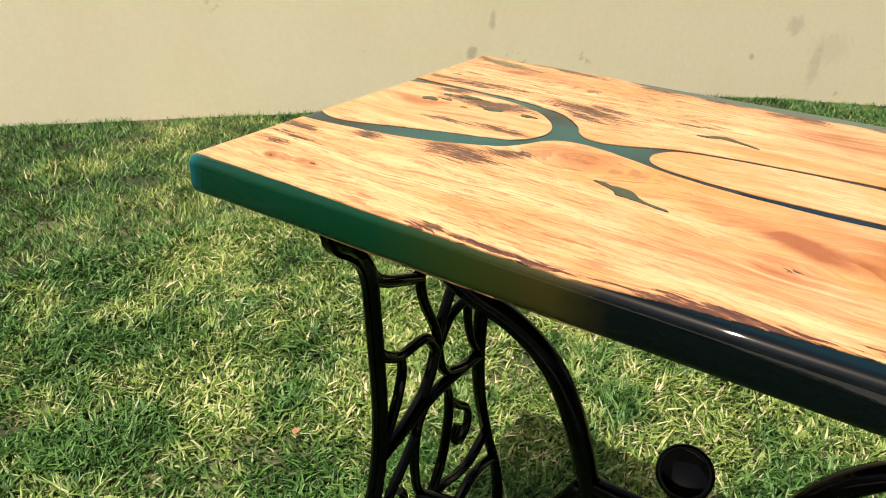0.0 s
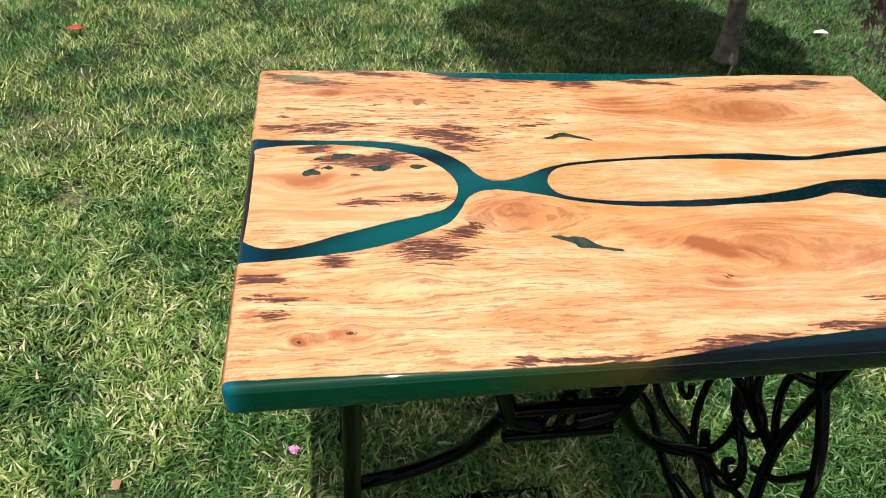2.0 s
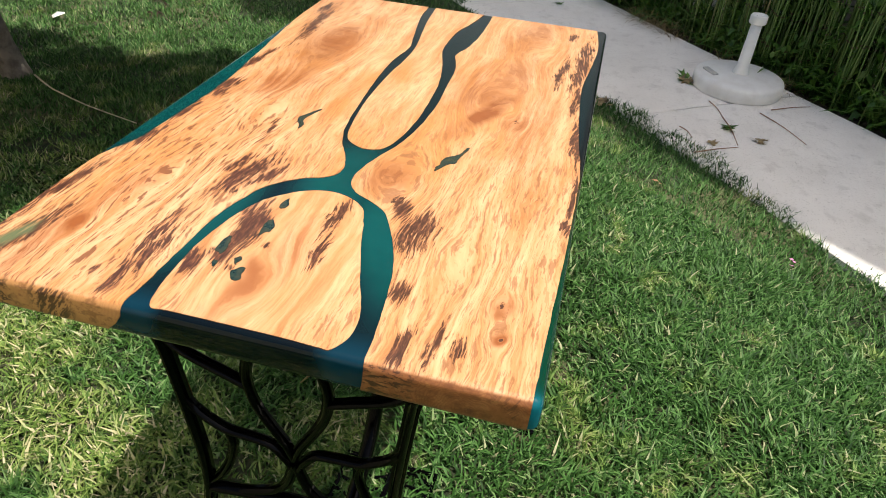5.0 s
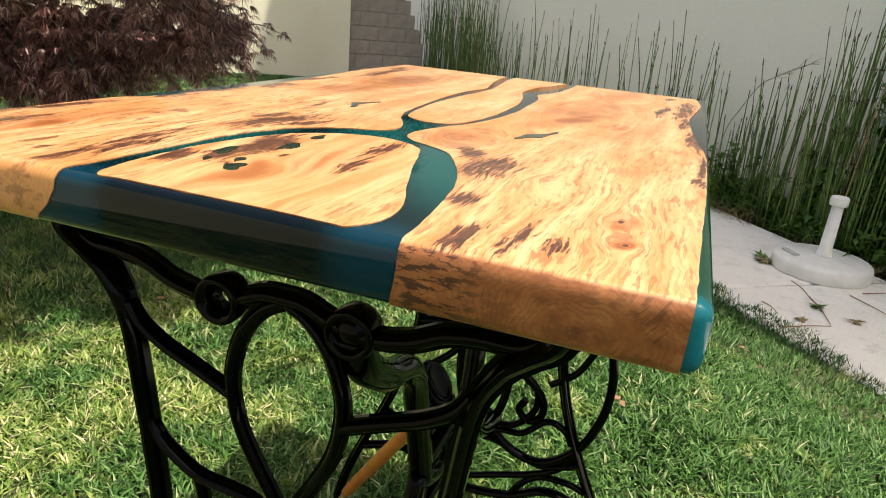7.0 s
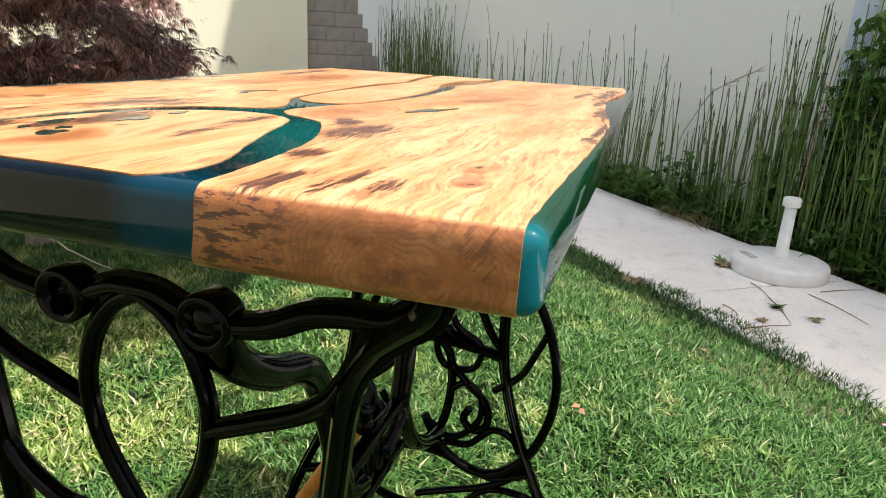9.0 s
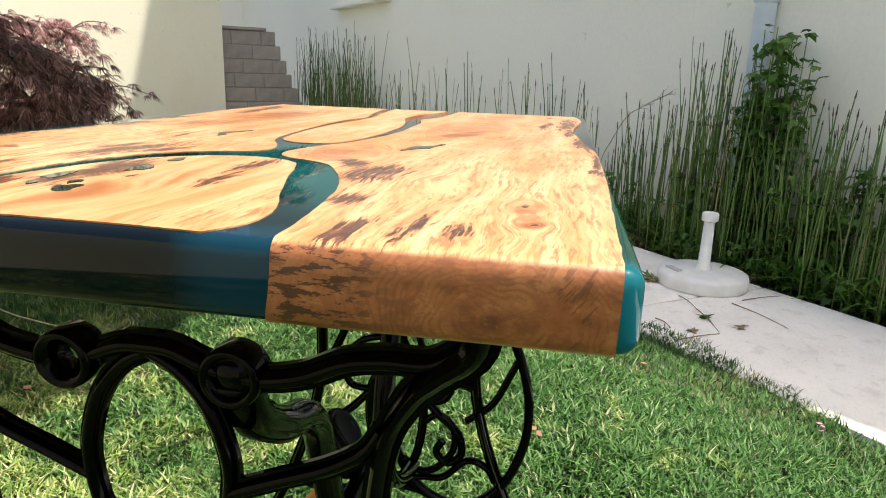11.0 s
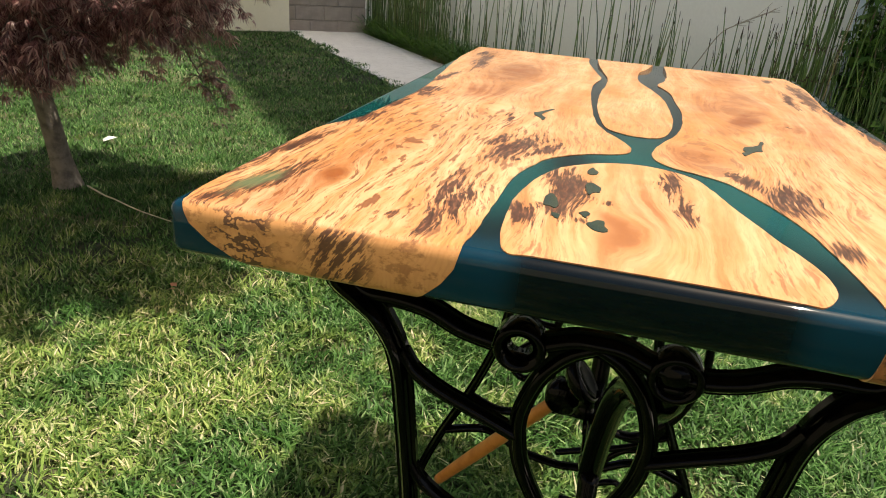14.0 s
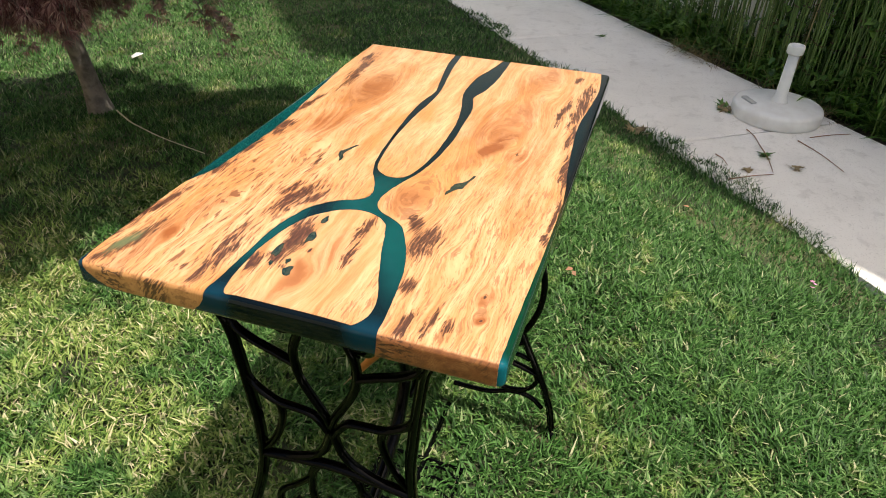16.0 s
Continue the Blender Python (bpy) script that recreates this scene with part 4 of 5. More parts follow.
def side_frame(x, out):
    """One lattice end frame: legs, rail, oval, arms and scrolls; out: which way its bosses face."""
    legs = bmesh.new()
    strap(legs, x, LEG, LEG_R, 5, 1.5)
    frame_ob = part("side_frame", legs, IRON, TABLE, "black enamelled cast-iron lattice frame")

    def piece(name, pts, r=0.0052, both=True):
        for line in (pts, mirrored(pts)) if both else (pts,):
            bm = bmesh.new()
            strap(bm, x, line, r)
            part(name, bm, IRON, frame_ob)

    bm = bmesh.new()
    strap(bm, x, mirrored(LEG), LEG_R, 5, 1.5)
    part("leg", bm, IRON, frame_ob)
    piece("rail", [p for p in RAIL if p[0] > 0.060], 0.0062, False)
    piece("rail", [p for p in RAIL if p[0] < 0.0315], 0.0062, False)
    piece("oval_bar", OVAL, 0.0048)
    piece("arm", ARM, 0.0050)
    piece("lower_arm", LOW_ARM, 0.0048)
    piece("scroll", SCROLL, 0.0052)
    piece("belly_bar", BELLY, 0.0050)
    piece("low_bar", LOW_BAR, 0.0055)
    piece("foot_arch", FOOT_ARCH, 0.0058)
    piece("curl", CURL, 0.0045)
    piece("low_curl", LOW_CURL, 0.0045)
    piece("waist_bar", WAIST, 0.0062, False)
    for d in (0.046, -0.046):
        bm = bmesh.new()
        turn = Matrix.Translation((x, MID + d, 0.676)) @ Matrix.Rotation(math.pi / 2 * out, 4, "Y")
        rim = [(0.0145, -0.010), (0.0165, -0.007), (0.0165, 0.006), (0.0160, 0.0085), (0.0145, 0.0100), (0.0128, 0.0100), (0.0112, 0.0084)]
        # one boss is an open ring, the other is filled by the brace's end
        inner = [(0.0082, 0.0060), (0.0076, -0.0080), (0.0145, -0.010)] if d > 0 else [(0.0104, 0.0062), (0.0094, 0.0062), (0.0088, 0.0080), (0.0, 0.0086)]
        lathe(bm, (rim if d > 0 else [(0.0, -0.010)] + rim) + inner, None, 32, turn)
        part("boss", bm, IRON, frame_ob)
    for d in (0.170, -0.170):
        bm = bmesh.new()
        box(bm, x - 0.016, MID + d - 0.016, 0.727, x + 0.016, MID + d + 0.016, LOW, 0.004, 2)
        part("lug", bm, IRON, frame_ob)
        bm = bmesh.new()
        lathe(bm, [(0.0, -0.004), (0.014, -0.004), (0.016, 0.004), (0.012, 0.014), (0.0, 0.018)], (x, MID + d * 1.4, 0.0), 16)
        part("foot", bm, IRON, frame_ob)
    return frame_ob


side_frame(0.087, -1)
side_frame(0.612, 1)


def bent(name, pts, r, label="", wide=1.0, side=None, material=None, parent=TABLE, n=6, closed=False):
    bm = bmesh.new()
    tube(bm, smooth_line(pts, n, closed), r, 8, wide, side, closed)
    return part(name, bm, material or IRON, parent, label)


# the brace between the frames: two bowed arms and a pierced bridge
BR = 0.20
brace = bent("cross_brace", [(0.088, 0.180, 0.674), (0.099, 0.180, 0.650), (0.118, 0.181, 0.632), (0.150, 0.183, 0.613), (0.190, 0.187, 0.596), (0.222, 0.191, 0.571), (0.246, 0.196, 0.535), (0.270, 0.199, 0.480), (0.284, BR, 0.438), (0.294, BR, 0.414), (0.330, BR, 0.400)], 0.0120, "black cast-iron bowed cross brace", 1.0)
bent("bowed_arm", [(0.610, BR, 0.612), (0.555, BR, 0.603), (0.502, BR, 0.574), (0.470, BR, 0.535), (0.452, BR, 0.490), (0.440, BR, 0.445), (0.428, BR, 0.415), (0.380, BR, 0.400)], 0.0115, parent=brace)
bent("bowed_arm", [(0.280, BR, 0.425), (0.245, BR, 0.365), (0.180, BR, 0.320), (0.090, BR, 0.290)], 0.010, parent=brace)
bent("bowed_arm", [(0.440, BR, 0.425), (0.475, BR, 0.365), (0.530, BR, 0.320), (0.610, BR, 0.290)], 0.010, parent=brace)


def bridge():
    bm = bmesh.new()
    box(bm, 0.280, BR - 0.008, 0.426, 0.442, BR + 0.008, 0.440, 0.003, 2)
    part("bridge_bar", bm, IRON, brace)
    bm = bmesh.new()
    box(bm, 0.284, BR - 0.008, 0.372, 0.438, BR + 0.008, 0.384, 0.003, 2)
    part("bridge_bar", bm, IRON, brace)
    for k in range(6):
        x = 0.294 + 0.0265 * k
        bm = bmesh.new()
        line = [(x + 0.010 * math.cos(a), BR, 0.405 + 0.019 * math.sin(a)) for a in [2 * math.pi * j / 16 for j in range(16)]]
        tube(bm, [Vector(p) for p in line], 0.0036, 6, 1.3, (0, 1, 0), True)
        part("ring", bm, IRON, brace)
    # a round pad on a stem stands on the bridge
    bm = bmesh.new()
    lathe(bm, [(0.0, 0.0), (0.014, 0.0), (0.009, 0.006), (0.008, 0.020), (0.012, 0.026)], (0.366, BR + 0.012, 0.438), 20)
    part("pad_stem", bm, IRON, brace)
    bm = bmesh.new()
    tilt = Matrix.Translation((0.366, BR + 0.022, 0.476)) @ Matrix.Rotation(radians(52), 4, "X")
    lathe(bm, [(0.0, -0.010), (0.018, -0.010), (0.025, -0.004), (0.0265, 0.004), (0.024, 0.008), (0.021, 0.006), (0.012, 0.0035), (0.0, 0.0030)], None, 28, tilt)
    part("round_pad", bm, IRON, brace)


bridge()
# the wooden rod and the foot pedal
rod = bmesh.new()
line = smooth_line([(0.440, 0.246, 0.392), (0.470, 0.300, 0.306), (0.510, 0.368, 0.196), (0.532, 0.404, 0.136)], 4)
tube(rod, line, [0.0098 - 0.0018 * abs(2 * k / (len(line) - 1) - 0.9) for k in range(len(line))], 14)
rod = part("connecting_rod", rod, DOWEL, TABLE, "orange varnished wooden connecting rod")
bm = bmesh.new()
lathe(bm, [(0.0, -0.016), (0.017, -0.016), (0.0215, -0.011), (0.0225, 0.0), (0.0215, 0.011), (0.017, 0.016), (0.010, 0.0175), (0.0, 0.0175)], None, 28, Matrix.Translation((0.436, 0.238, 0.405)) @ Matrix.Rotation(math.pi / 2, 4, "Y"))
part("crank_hub", bm, IRON, brace)
bm = bmesh.new()
tube(bm, [Vector((0.530, 0.401, 0.141)), Vector((0.548, 0.432, 0.090)), Vector((0.569, 0.468, 0.031))], [0.0042, 0.0024, 0.0016], 8)
part("rod_tip", bm, STRAW, rod, "thin pale tip of the rod")


def pedal():
    rim = bent("pedal", [(0.27, 0.145, 0.008), (0.45, 0.145, 0.008), (0.45, 0.315, 0.013), (0.27, 0.315, 0.013)], 0.0060, "black cast-iron lattice foot pedal", n=1, closed=True)
    for k in range(6):
        x = 0.295 + 0.026 * k
        bent("pedal_bar", [(x, 0.145, 0.008), (x + 0.014, 0.195, 0.010), (x - 0.014, 0.255, 0.012), (x, 0.315, 0.013)], 0.0036, parent=rim, n=4)
    bent("pedal_shaft", [(0.087, 0.225, 0.012), (0.612, 0.225, 0.012)], 0.006, parent=rim, n=1)


pedal()
# skirt guard beside the far frame, with its curls
GX = 0.612
guard = bent("skirt_guard", [(GX, 0.135, 0.580), (GX, 0.100, 0.535), (GX, 0.069, 0.487), (GX, 0.050, 0.430), (GX, 0.045, 0.380), (GX, 0.052, 0.330), (GX, 0.075, 0.276), (GX, 0.118, 0.238), (GX, 0.162, 0.239), (GX, 0.201, 0.267), (GX, 0.225, 0.310)], 0.0066, "curved cast-iron skirt guard with curls", 1.2, (1, 0, 0))
for pts in (
    [(0.128, 0.368), (0.094, 0.397), (0.074, 0.438), (0.064, 0.462)],
    [(0.232, 0.174), (0.188, 0.191), (0.137, 0.210), (0.096, 0.235), (0.076, 0.272)],
    [(0.215, 0.300), (0.192, 0.283), (0.167, 0.291), (0.145, 0.321), (0.146, 0.355), (0.168, 0.372), (0.190, 0.355)],
    [(0.210, 0.262), (0.189, 0.273), (0.158, 0.277), (0.125, 0.307), (0.098, 0.300), (0.086, 0.280)],
    [(0.181, 0.123), (0.156, 0.179), (0.125, 0.209), (0.084, 0.213), (0.055, 0.205)],
    [(0.175, 0.122), (0.133, 0.141), (0.106, 0.111), (0.057, 0.117), (0.035, 0.147), (0.041, 0.170)],
    [(0.215, 0.084), (0.140, 0.085), (0.086, 0.103), (0.046, 0.100), (0.016, 0.075)],
    [(0.200, 0.500), (0.185, 0.455), (0.150, 0.430), (0.160, 0.395), (0.200, 0.395), (0.212, 0.430), (0.192, 0.452)],
    [(0.262, 0.690), (0.286, 0.650), (0.282, 0.600), (0.255, 0.560)],
    [(0.190, 0.690), (0.166, 0.650), (0.170, 0.600), (0.197, 0.560)],
    [(0.240, 0.480), (0.275, 0.470), (0.300, 0.440), (0.292, 0.405), (0.262, 0.400)],
):
    bent("guard_bar", [(GX, y, z) for y, z in pts], 0.0050, parent=guard, wide=1.2, side=(1, 0, 0))


# ---- umbrella base on the path ----
def umbrella_base():
    x, y = 3.21, -0.716
    z = float(ground_z(x, y)) + 0.006
    base = thing("umbrella_base", (x, y, z), "round white plastic parasol base standing on the stone path", "parasol base")
    bm = bmesh.new()
    lathe(bm, [(0.0, 0.0), (0.209, 0.0), (0.218, 0.006), (0.218, 0.056), (0.213, 0.068), (0.200, 0.075), (0.12, 0.080), (0.05, 0.084), (0.0, 0.084)], (x, y, z), 56)
    part("disc", bm, PLASTIC, base)
    bm = bmesh.new()
    lathe(bm, [(0.0, 0.080), (0.043, 0.080), (0.038, 0.092), (0.029, 0.12), (0.0255, 0.34), (0.0, 0.34)], (x, y, z), 28)
    tube_ob = part("tube", bm, PLASTIC, base)
    bm = bmesh.new()
    lathe(bm, [(0.0, 0.330), (0.037, 0.330), (0.040, 0.334), (0.040, 0.366), (0.036, 0.372), (0.026, 0.372), (0.024, 0.355), (0.0, 0.350)], (x, y, z), 28)
    part("collar", bm, PLASTIC, tube_ob)
    bm = bmesh.new()
    box(bm, -0.048, -0.015, 0.066, 0.048, 0.015, 0.086, 0.003, 2)
    bmesh.ops.transform(bm, matrix=Matrix.Translation((x - 0.030, y + 0.146, z)) @ Matrix.Rotation(0.50, 4, "Z"), verts=bm.verts)
    part("filler_plug", bm, PLUG, base, "greyish filler plug")


umbrella_base()


# ---- grass ----
def build_grass():
    """Mown lawn: leaning blades, dense round the table, fewer and broader far off."""
    rng = np.random.default_rng(11)
    chunks, faces, counts, base = [], [], [], 0
    for r0, r1, density, size in ((0.0, 1.3, 42000, 1.0), (1.3, 2.6, 22000, 1.3), (2.6, 5.0, 9500, 1.8), (5.0, 11.5, 2600, 3.0)):
        box_n = int(density * (2 * r1 + 0.7) * 2 * r1)
        x, y = rng.uniform(-r1, r1 + 0.7, box_n), rng.uniform(-r1, r1, box_n) + 0.3
        d = np.hypot(np.maximum(0, np.maximum(-x, x - 0.7)), y - 0.3)
        across = x * ACROSS.x + y * ACROSS.y
        inside = x * SIDE_IN.x + y * SIDE_IN.y
        along = x * ALONG.x + y * ALONG.y
        edge = PATH_NEAR + 0.055 + 0.055 * np.sin(along * 5 + 0.8 * np.sin(along * 1.9)) + 0.022 * np.sin(along * 13.7) + 0.010 * np.sin(along * 31) + rng.normal(0, 0.014, box_n)
        ok = (d >= r0) & (d < r1) & (across < edge) & (inside > SIDE_AT + 0.02) & (along < END - 0.02) & (along > -7.5)
        # thin, worn spots
        worn = np.sin(x * 7.3 + 2.1 * np.sin(y * 4.7)) * np.sin(y * 6.1 + 1.7 * np.sin(x * 5.3)) + 0.6 * np.sin(x * 19 + y * 3) * np.sin(y * 17 - x * 4)
        bare = (worn > 1.0) & (y > 0.35 * x + 0.35) & (rng.random(box_n) < 0.68)
        # little gaps between the tufts
        gap = np.sin(x * 61 + 2.3 * np.sin(y * 37)) * np.sin(y * 57 + 2.1 * np.sin(x * 41)) > 0.62
        ok &= ~bare & ~(gap & (rng.random(box_n) < 0.6))
        x, y = x[ok], y[ok]
        n = len(x)
        z = ground_z(x, y) - 0.003 + 0.005 * (x * ACROSS.x + y * ACROSS.y > PATH_NEAR)
        tuft = 0.95 + 0.18 * np.sin(x * 9.1 + 1.3 * np.sin(y * 7)) * np.sin(y * 8.3 + np.sin(x * 5.1)) + 0.22 * np.sin(x * 37 + 1.9 * np.sin(y * 23)) * np.sin(y * 33 + 1.7 * np.sin(x * 27))
        h = rng.uniform(0.012, 0.030, n) * tuft * (1 + 0.10 * (size - 1))
        w = rng.uniform(0.0012, 0.0031, n) * size
        # neighbours comb the same way
        comb = 3.0 * np.sin(x * 11 + 2 * np.sin(y * 7.7)) + 2.6 * np.sin(y * 12.3 + 1.8 * np.sin(x * 9.1))
        turn = 0.5 * comb + rng.uniform(-2.6, 2.6, n)
        lean = np.abs(rng.normal(0.95, 0.55, n)) * h
        bend = turn + rng.normal(0, 0.35, n)
        ux, uy = -np.sin(turn) * w, np.cos(turn) * w
        cx, cy = np.cos(bend) * lean, np.sin(bend) * lean
        root = np.stack([x, y, z], -1)
        side = np.stack([ux, uy, 0 * ux], -1)
        tip = np.stack([x + cx, y + cy, z + h], -1)
        if size < 1.2:
            # a bent blade: two lengths
            knee = np.stack([x + 0.38 * cx, y + 0.38 * cy, z + 0.68 * h], -1)
            v = np.stack([root - 0.8 * side, root + 0.8 * side, knee + side, knee - side, tip], 1)
            first = base + 5 * np.arange(n)[:, None]
            faces.append(np.concatenate([first + np.array([0, 1, 2, 3]), first + np.array([3, 2, 4])], 1).ravel())
            counts.append(np.tile([4, 3], n))
        else:
            v = np.stack([root - side, root + side, tip], 1)
            faces.append(base + np.arange(3 * n))
            counts.append(np.full(n, 3))
        chunks.append(v.reshape(-1, 3))
        base += v.shape[0] * v.shape[1]
    me = raw_mesh("grass", np.concatenate(chunks), np.concatenate(faces), np.concatenate(counts), BLADE)
    return tagged(new("grass", me), "short green lawn grass with yellow dry patches", "grass", kind="stuff")


build_grass()


# ---- plants ----
def leaf_cards(rng, n_lobes, length, width, droop, spread):
    """Points and faces of one divided leaf at the origin, hanging from its stalk along +x."""
    verts, faces = [], []
    for k in range(n_lobes):
        a = spread * (k / (n_lobes - 1) - 0.5) if n_lobes > 1 else 0
        ln = length * (1 - 0.45 * abs(a) / (spread / 2 + 1e-6)) * rng.uniform(0.85, 1.15)
        c, s = math.cos(a), math.sin(a)
        pts = [(0, 0, 0), (ln * 0.40, width, -droop * ln * 0.14), (ln, 0, -droop * ln), (ln * 0.40, -width, -droop * ln * 0.14)]
        i = len(verts)
        verts += [(x * c - y * s, x * s + y * c, z) for x, y, z in pts]
        faces.append((i, i + 1, i + 2, i + 3))
    return np.array(verts), np.array(faces)


def scatter_leaves(name, spots, kinds, material, parent, rng, size=(0.8, 1.2), label=""):
    """Joins leaves, at (place, heading, pitch), into one mesh."""
    chunks, faces, base = [], [], 0
    for place, yaw, pitch in spots:
        v, f = kinds[rng.integers(len(kinds))]
        m = Matrix.LocRotScale(None, Euler((rng.uniform(-0.5, 0.5), pitch, yaw)), None).to_3x3()
        v = (v * rng.uniform(*size)) @ np.array(m).T + np.array(place)
        chunks.append(v)
        faces.append(f + base)
        base += len(v)
    f = np.concatenate(faces)
    me = raw_mesh(name, np.concatenate(chunks), f.ravel(), np.full(len(f), 4), material)
    ob = new(name, me)
    if parent:
        ob.parent = parent
        ob.matrix_parent_inverse = world_of(parent).inverted()
    if label:
        ob["label"] = label
    return ob


def maple_tree():
    """Weeping laceleaf maple: leaning trunk, limbs that arch out in tiers, drooping sprays."""
    rng = np.random.default_rng(21)
    root = Vector((1.80, 2.25, float(ground_z(1.8, 2.25)) - 0.01))
    tree = thing("maple_tree", root, "weeping purple-leaved maple with a grey trunk standing in the lawn", "tree")
    bm = bmesh.new()
    line = smooth_line([root, root + Vector((-0.02, 0.01, 0.22)), root + Vector((-0.06, 0.01, 0.45)), root + Vector((-0.13, -0.03, 0.68)), root + Vector((-0.22, -0.11, 0.92)), root + Vector((-0.30, -0.20, 1.25))], 6)
    tube(bm, line, [0.043 - 0.024 * (k / (len(line) - 1)) + 0.020 * max(0, 1 - k / 4) for k in range(len(line))], 12)
    part("trunk", bm, BARK, tree)
    spots, twigs = [], bmesh.new()

    def spray(p, heading, far, drop, leaves):
        tip = p + Vector((far * math.cos(heading), far * math.sin(heading), drop))
        tw = smooth_line([p, (p + tip) / 2 + Vector((0, 0, 0.025 + 0.15 * abs(drop))), tip], 4)
        tube(twigs, tw, [0.0035 * (1 - 0.7 * q / (len(tw) - 1)) for q in range(len(tw))], 4, caps=False)
        for q in range(1, len(tw)):
            for _ in range(leaves):
                if rng.random() < 0.22:
                    continue
                o = Vector((rng.normal(0, 0.018), rng.normal(0, 0.018), rng.normal(0, 0.007)))
                spots.append((tw[q] + o, heading + rng.normal(0, 0.7), rng.uniform(-0.15, 0.75)))

    def limb(start, heading, reach, high, end, leaves=3, twig_count=4, bare=5):
        d = Vector((math.cos(heading), math.sin(heading), 0))
        pts = [start, start + d * 0.35 * reach + Vector((0, 0, high)), start + d * 0.75 * reach + Vector((0, 0, 0.6 * high + 0.4 * (end - start.z))), Vector((start.x + d.x * reach, start.y + d.y * reach, end))]
        ln = smooth_line(pts, 7)
        bm = bmesh.new()
        tube(bm, ln, [0.017 * (1 - 0.8 * j / (len(ln) - 1)) for j in range(len(ln))], 7)
        part("limb", bm, BARK, tree)
        for j in range(bare, len(ln)):
            for _ in range(twig_count):
                spray(ln[j], heading + rng.uniform(-1.5, 1.5), rng.uniform(0.05, 0.20), rng.uniform(-0.11, 0.05), leaves)

    # low tier all round
    for k in range(11):
        a = 2 * math.pi * k / 11 + rng.uniform(-0.2, 0.2)
        limb(line[int(rng.integers(13, 19))], a, rng.uniform(0.40, 0.60) + 0.10 * max(0, math.cos(a + 0.9)), rng.uniform(0.05, 0.14), rng.uniform(0.64, 0.76), 2, 4)
    for k in range(10):
        a = 2 * math.pi * k / 10 + rng.uniform(-0.2, 0.2)
        limb(line[int(rng.integers(18, 26))], a, rng.uniform(0.42, 0.66) + 0.06 * max(0, math.cos(a + 0.9)), rng.uniform(0.06, 0.16), rng.uniform(0.74, 0.94), 2, 4)
    # low boughs that droop round the trunk on the table's side
    for k in range(6):
        limb(line[int(rng.integers(14, 20))], math.pi * (1.02 + 0.07 * k) + rng.uniform(-0.1, 0.1), rng.uniform(0.26, 0.46), rng.uniform(0.02, 0.07), rng.uniform(0.50, 0.60), 2, 3)
    low_spots = list(spots)
    spots.clear()
    # unseen high limbs reaching over the lawn towards the table, placed to shade it
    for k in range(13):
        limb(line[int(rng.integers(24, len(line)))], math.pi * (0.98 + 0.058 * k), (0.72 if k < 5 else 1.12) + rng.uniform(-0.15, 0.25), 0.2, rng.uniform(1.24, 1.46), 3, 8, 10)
    # the unseen top of the crown, heavier away from the table, for more shade
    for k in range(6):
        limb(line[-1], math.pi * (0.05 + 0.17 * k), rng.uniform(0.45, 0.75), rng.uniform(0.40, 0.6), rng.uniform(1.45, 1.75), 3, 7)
    high_spots = list(spots)
    spots.clear()
    # single sprays that hang low
    for x, y, z, dx, dy, dz in ((1.80, 1.72, 0.60, 0.05, -0.10, -0.20), (1.83, 1.63, 0.42, 0.03, -0.05, -0.15), (1.62, 1.75, 0.60, -0.02, -0.10, -0.14), (1.95, 1.72, 0.66, 0.08, -0.08, -0.12), (1.40, 1.85, 0.58, -0.05, -0.06, -0.12)):
        p = Vector((x, y, z))
        for _ in range(3):
            spray(p + Vector(rng.normal(0, 0.012, 3)), math.atan2(dy, dx) + rng.normal(0, 0.3), math.hypot(dx, dy), dz * rng.uniform(0.7, 1.1), 2)
    # the hanging twigs that carry them
    for pts in (((1.66, 1.92, 0.86), (1.75, 1.80, 0.74), (1.80, 1.72, 0.60), (1.83, 1.63, 0.42)), ((1.52, 1.95, 0.82), (1.58, 1.84, 0.72), (1.62, 1.75, 0.60)), ((1.78, 1.90, 0.88), (1.88, 1.80, 0.78), (1.95, 1.72, 0.66)), ((1.45, 1.98, 0.76), (1.42, 1.92, 0.68), (1.40, 1.85, 0.58)), ((1.30, 1.95, 1.05), (1.05, 1.72, 0.95), (0.80, 1.55, 0.80), (0.64, 1.50, 0.71), (0.50, 1.48, 0.675))):
        ln = smooth_line(pts, 6)
        tube(twigs, ln, [0.006 * (1 - 0.6 * q / (len(ln) - 1)) for q in range(len(ln))], 5, caps=False)
        for q in range(4, len(ln), 2):
            spray(ln[q], rng.uniform(0, 6.3), rng.uniform(0.04, 0.10), rng.uniform(-0.05, 0.02), 2)
    part("twig_tangle", twigs, BARK, tree)["kind"] = "stuff"
    kinds = [leaf_cards(rng, int(rng.integers(6, 9)), 0.052, 0.0027, 0.55, 2.3) for _ in range(6)]
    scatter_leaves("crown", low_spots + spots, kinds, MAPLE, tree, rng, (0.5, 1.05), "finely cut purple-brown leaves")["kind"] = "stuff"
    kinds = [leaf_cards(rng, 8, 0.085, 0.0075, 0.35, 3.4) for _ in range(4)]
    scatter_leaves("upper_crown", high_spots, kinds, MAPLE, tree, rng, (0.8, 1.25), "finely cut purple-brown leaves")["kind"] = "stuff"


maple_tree()


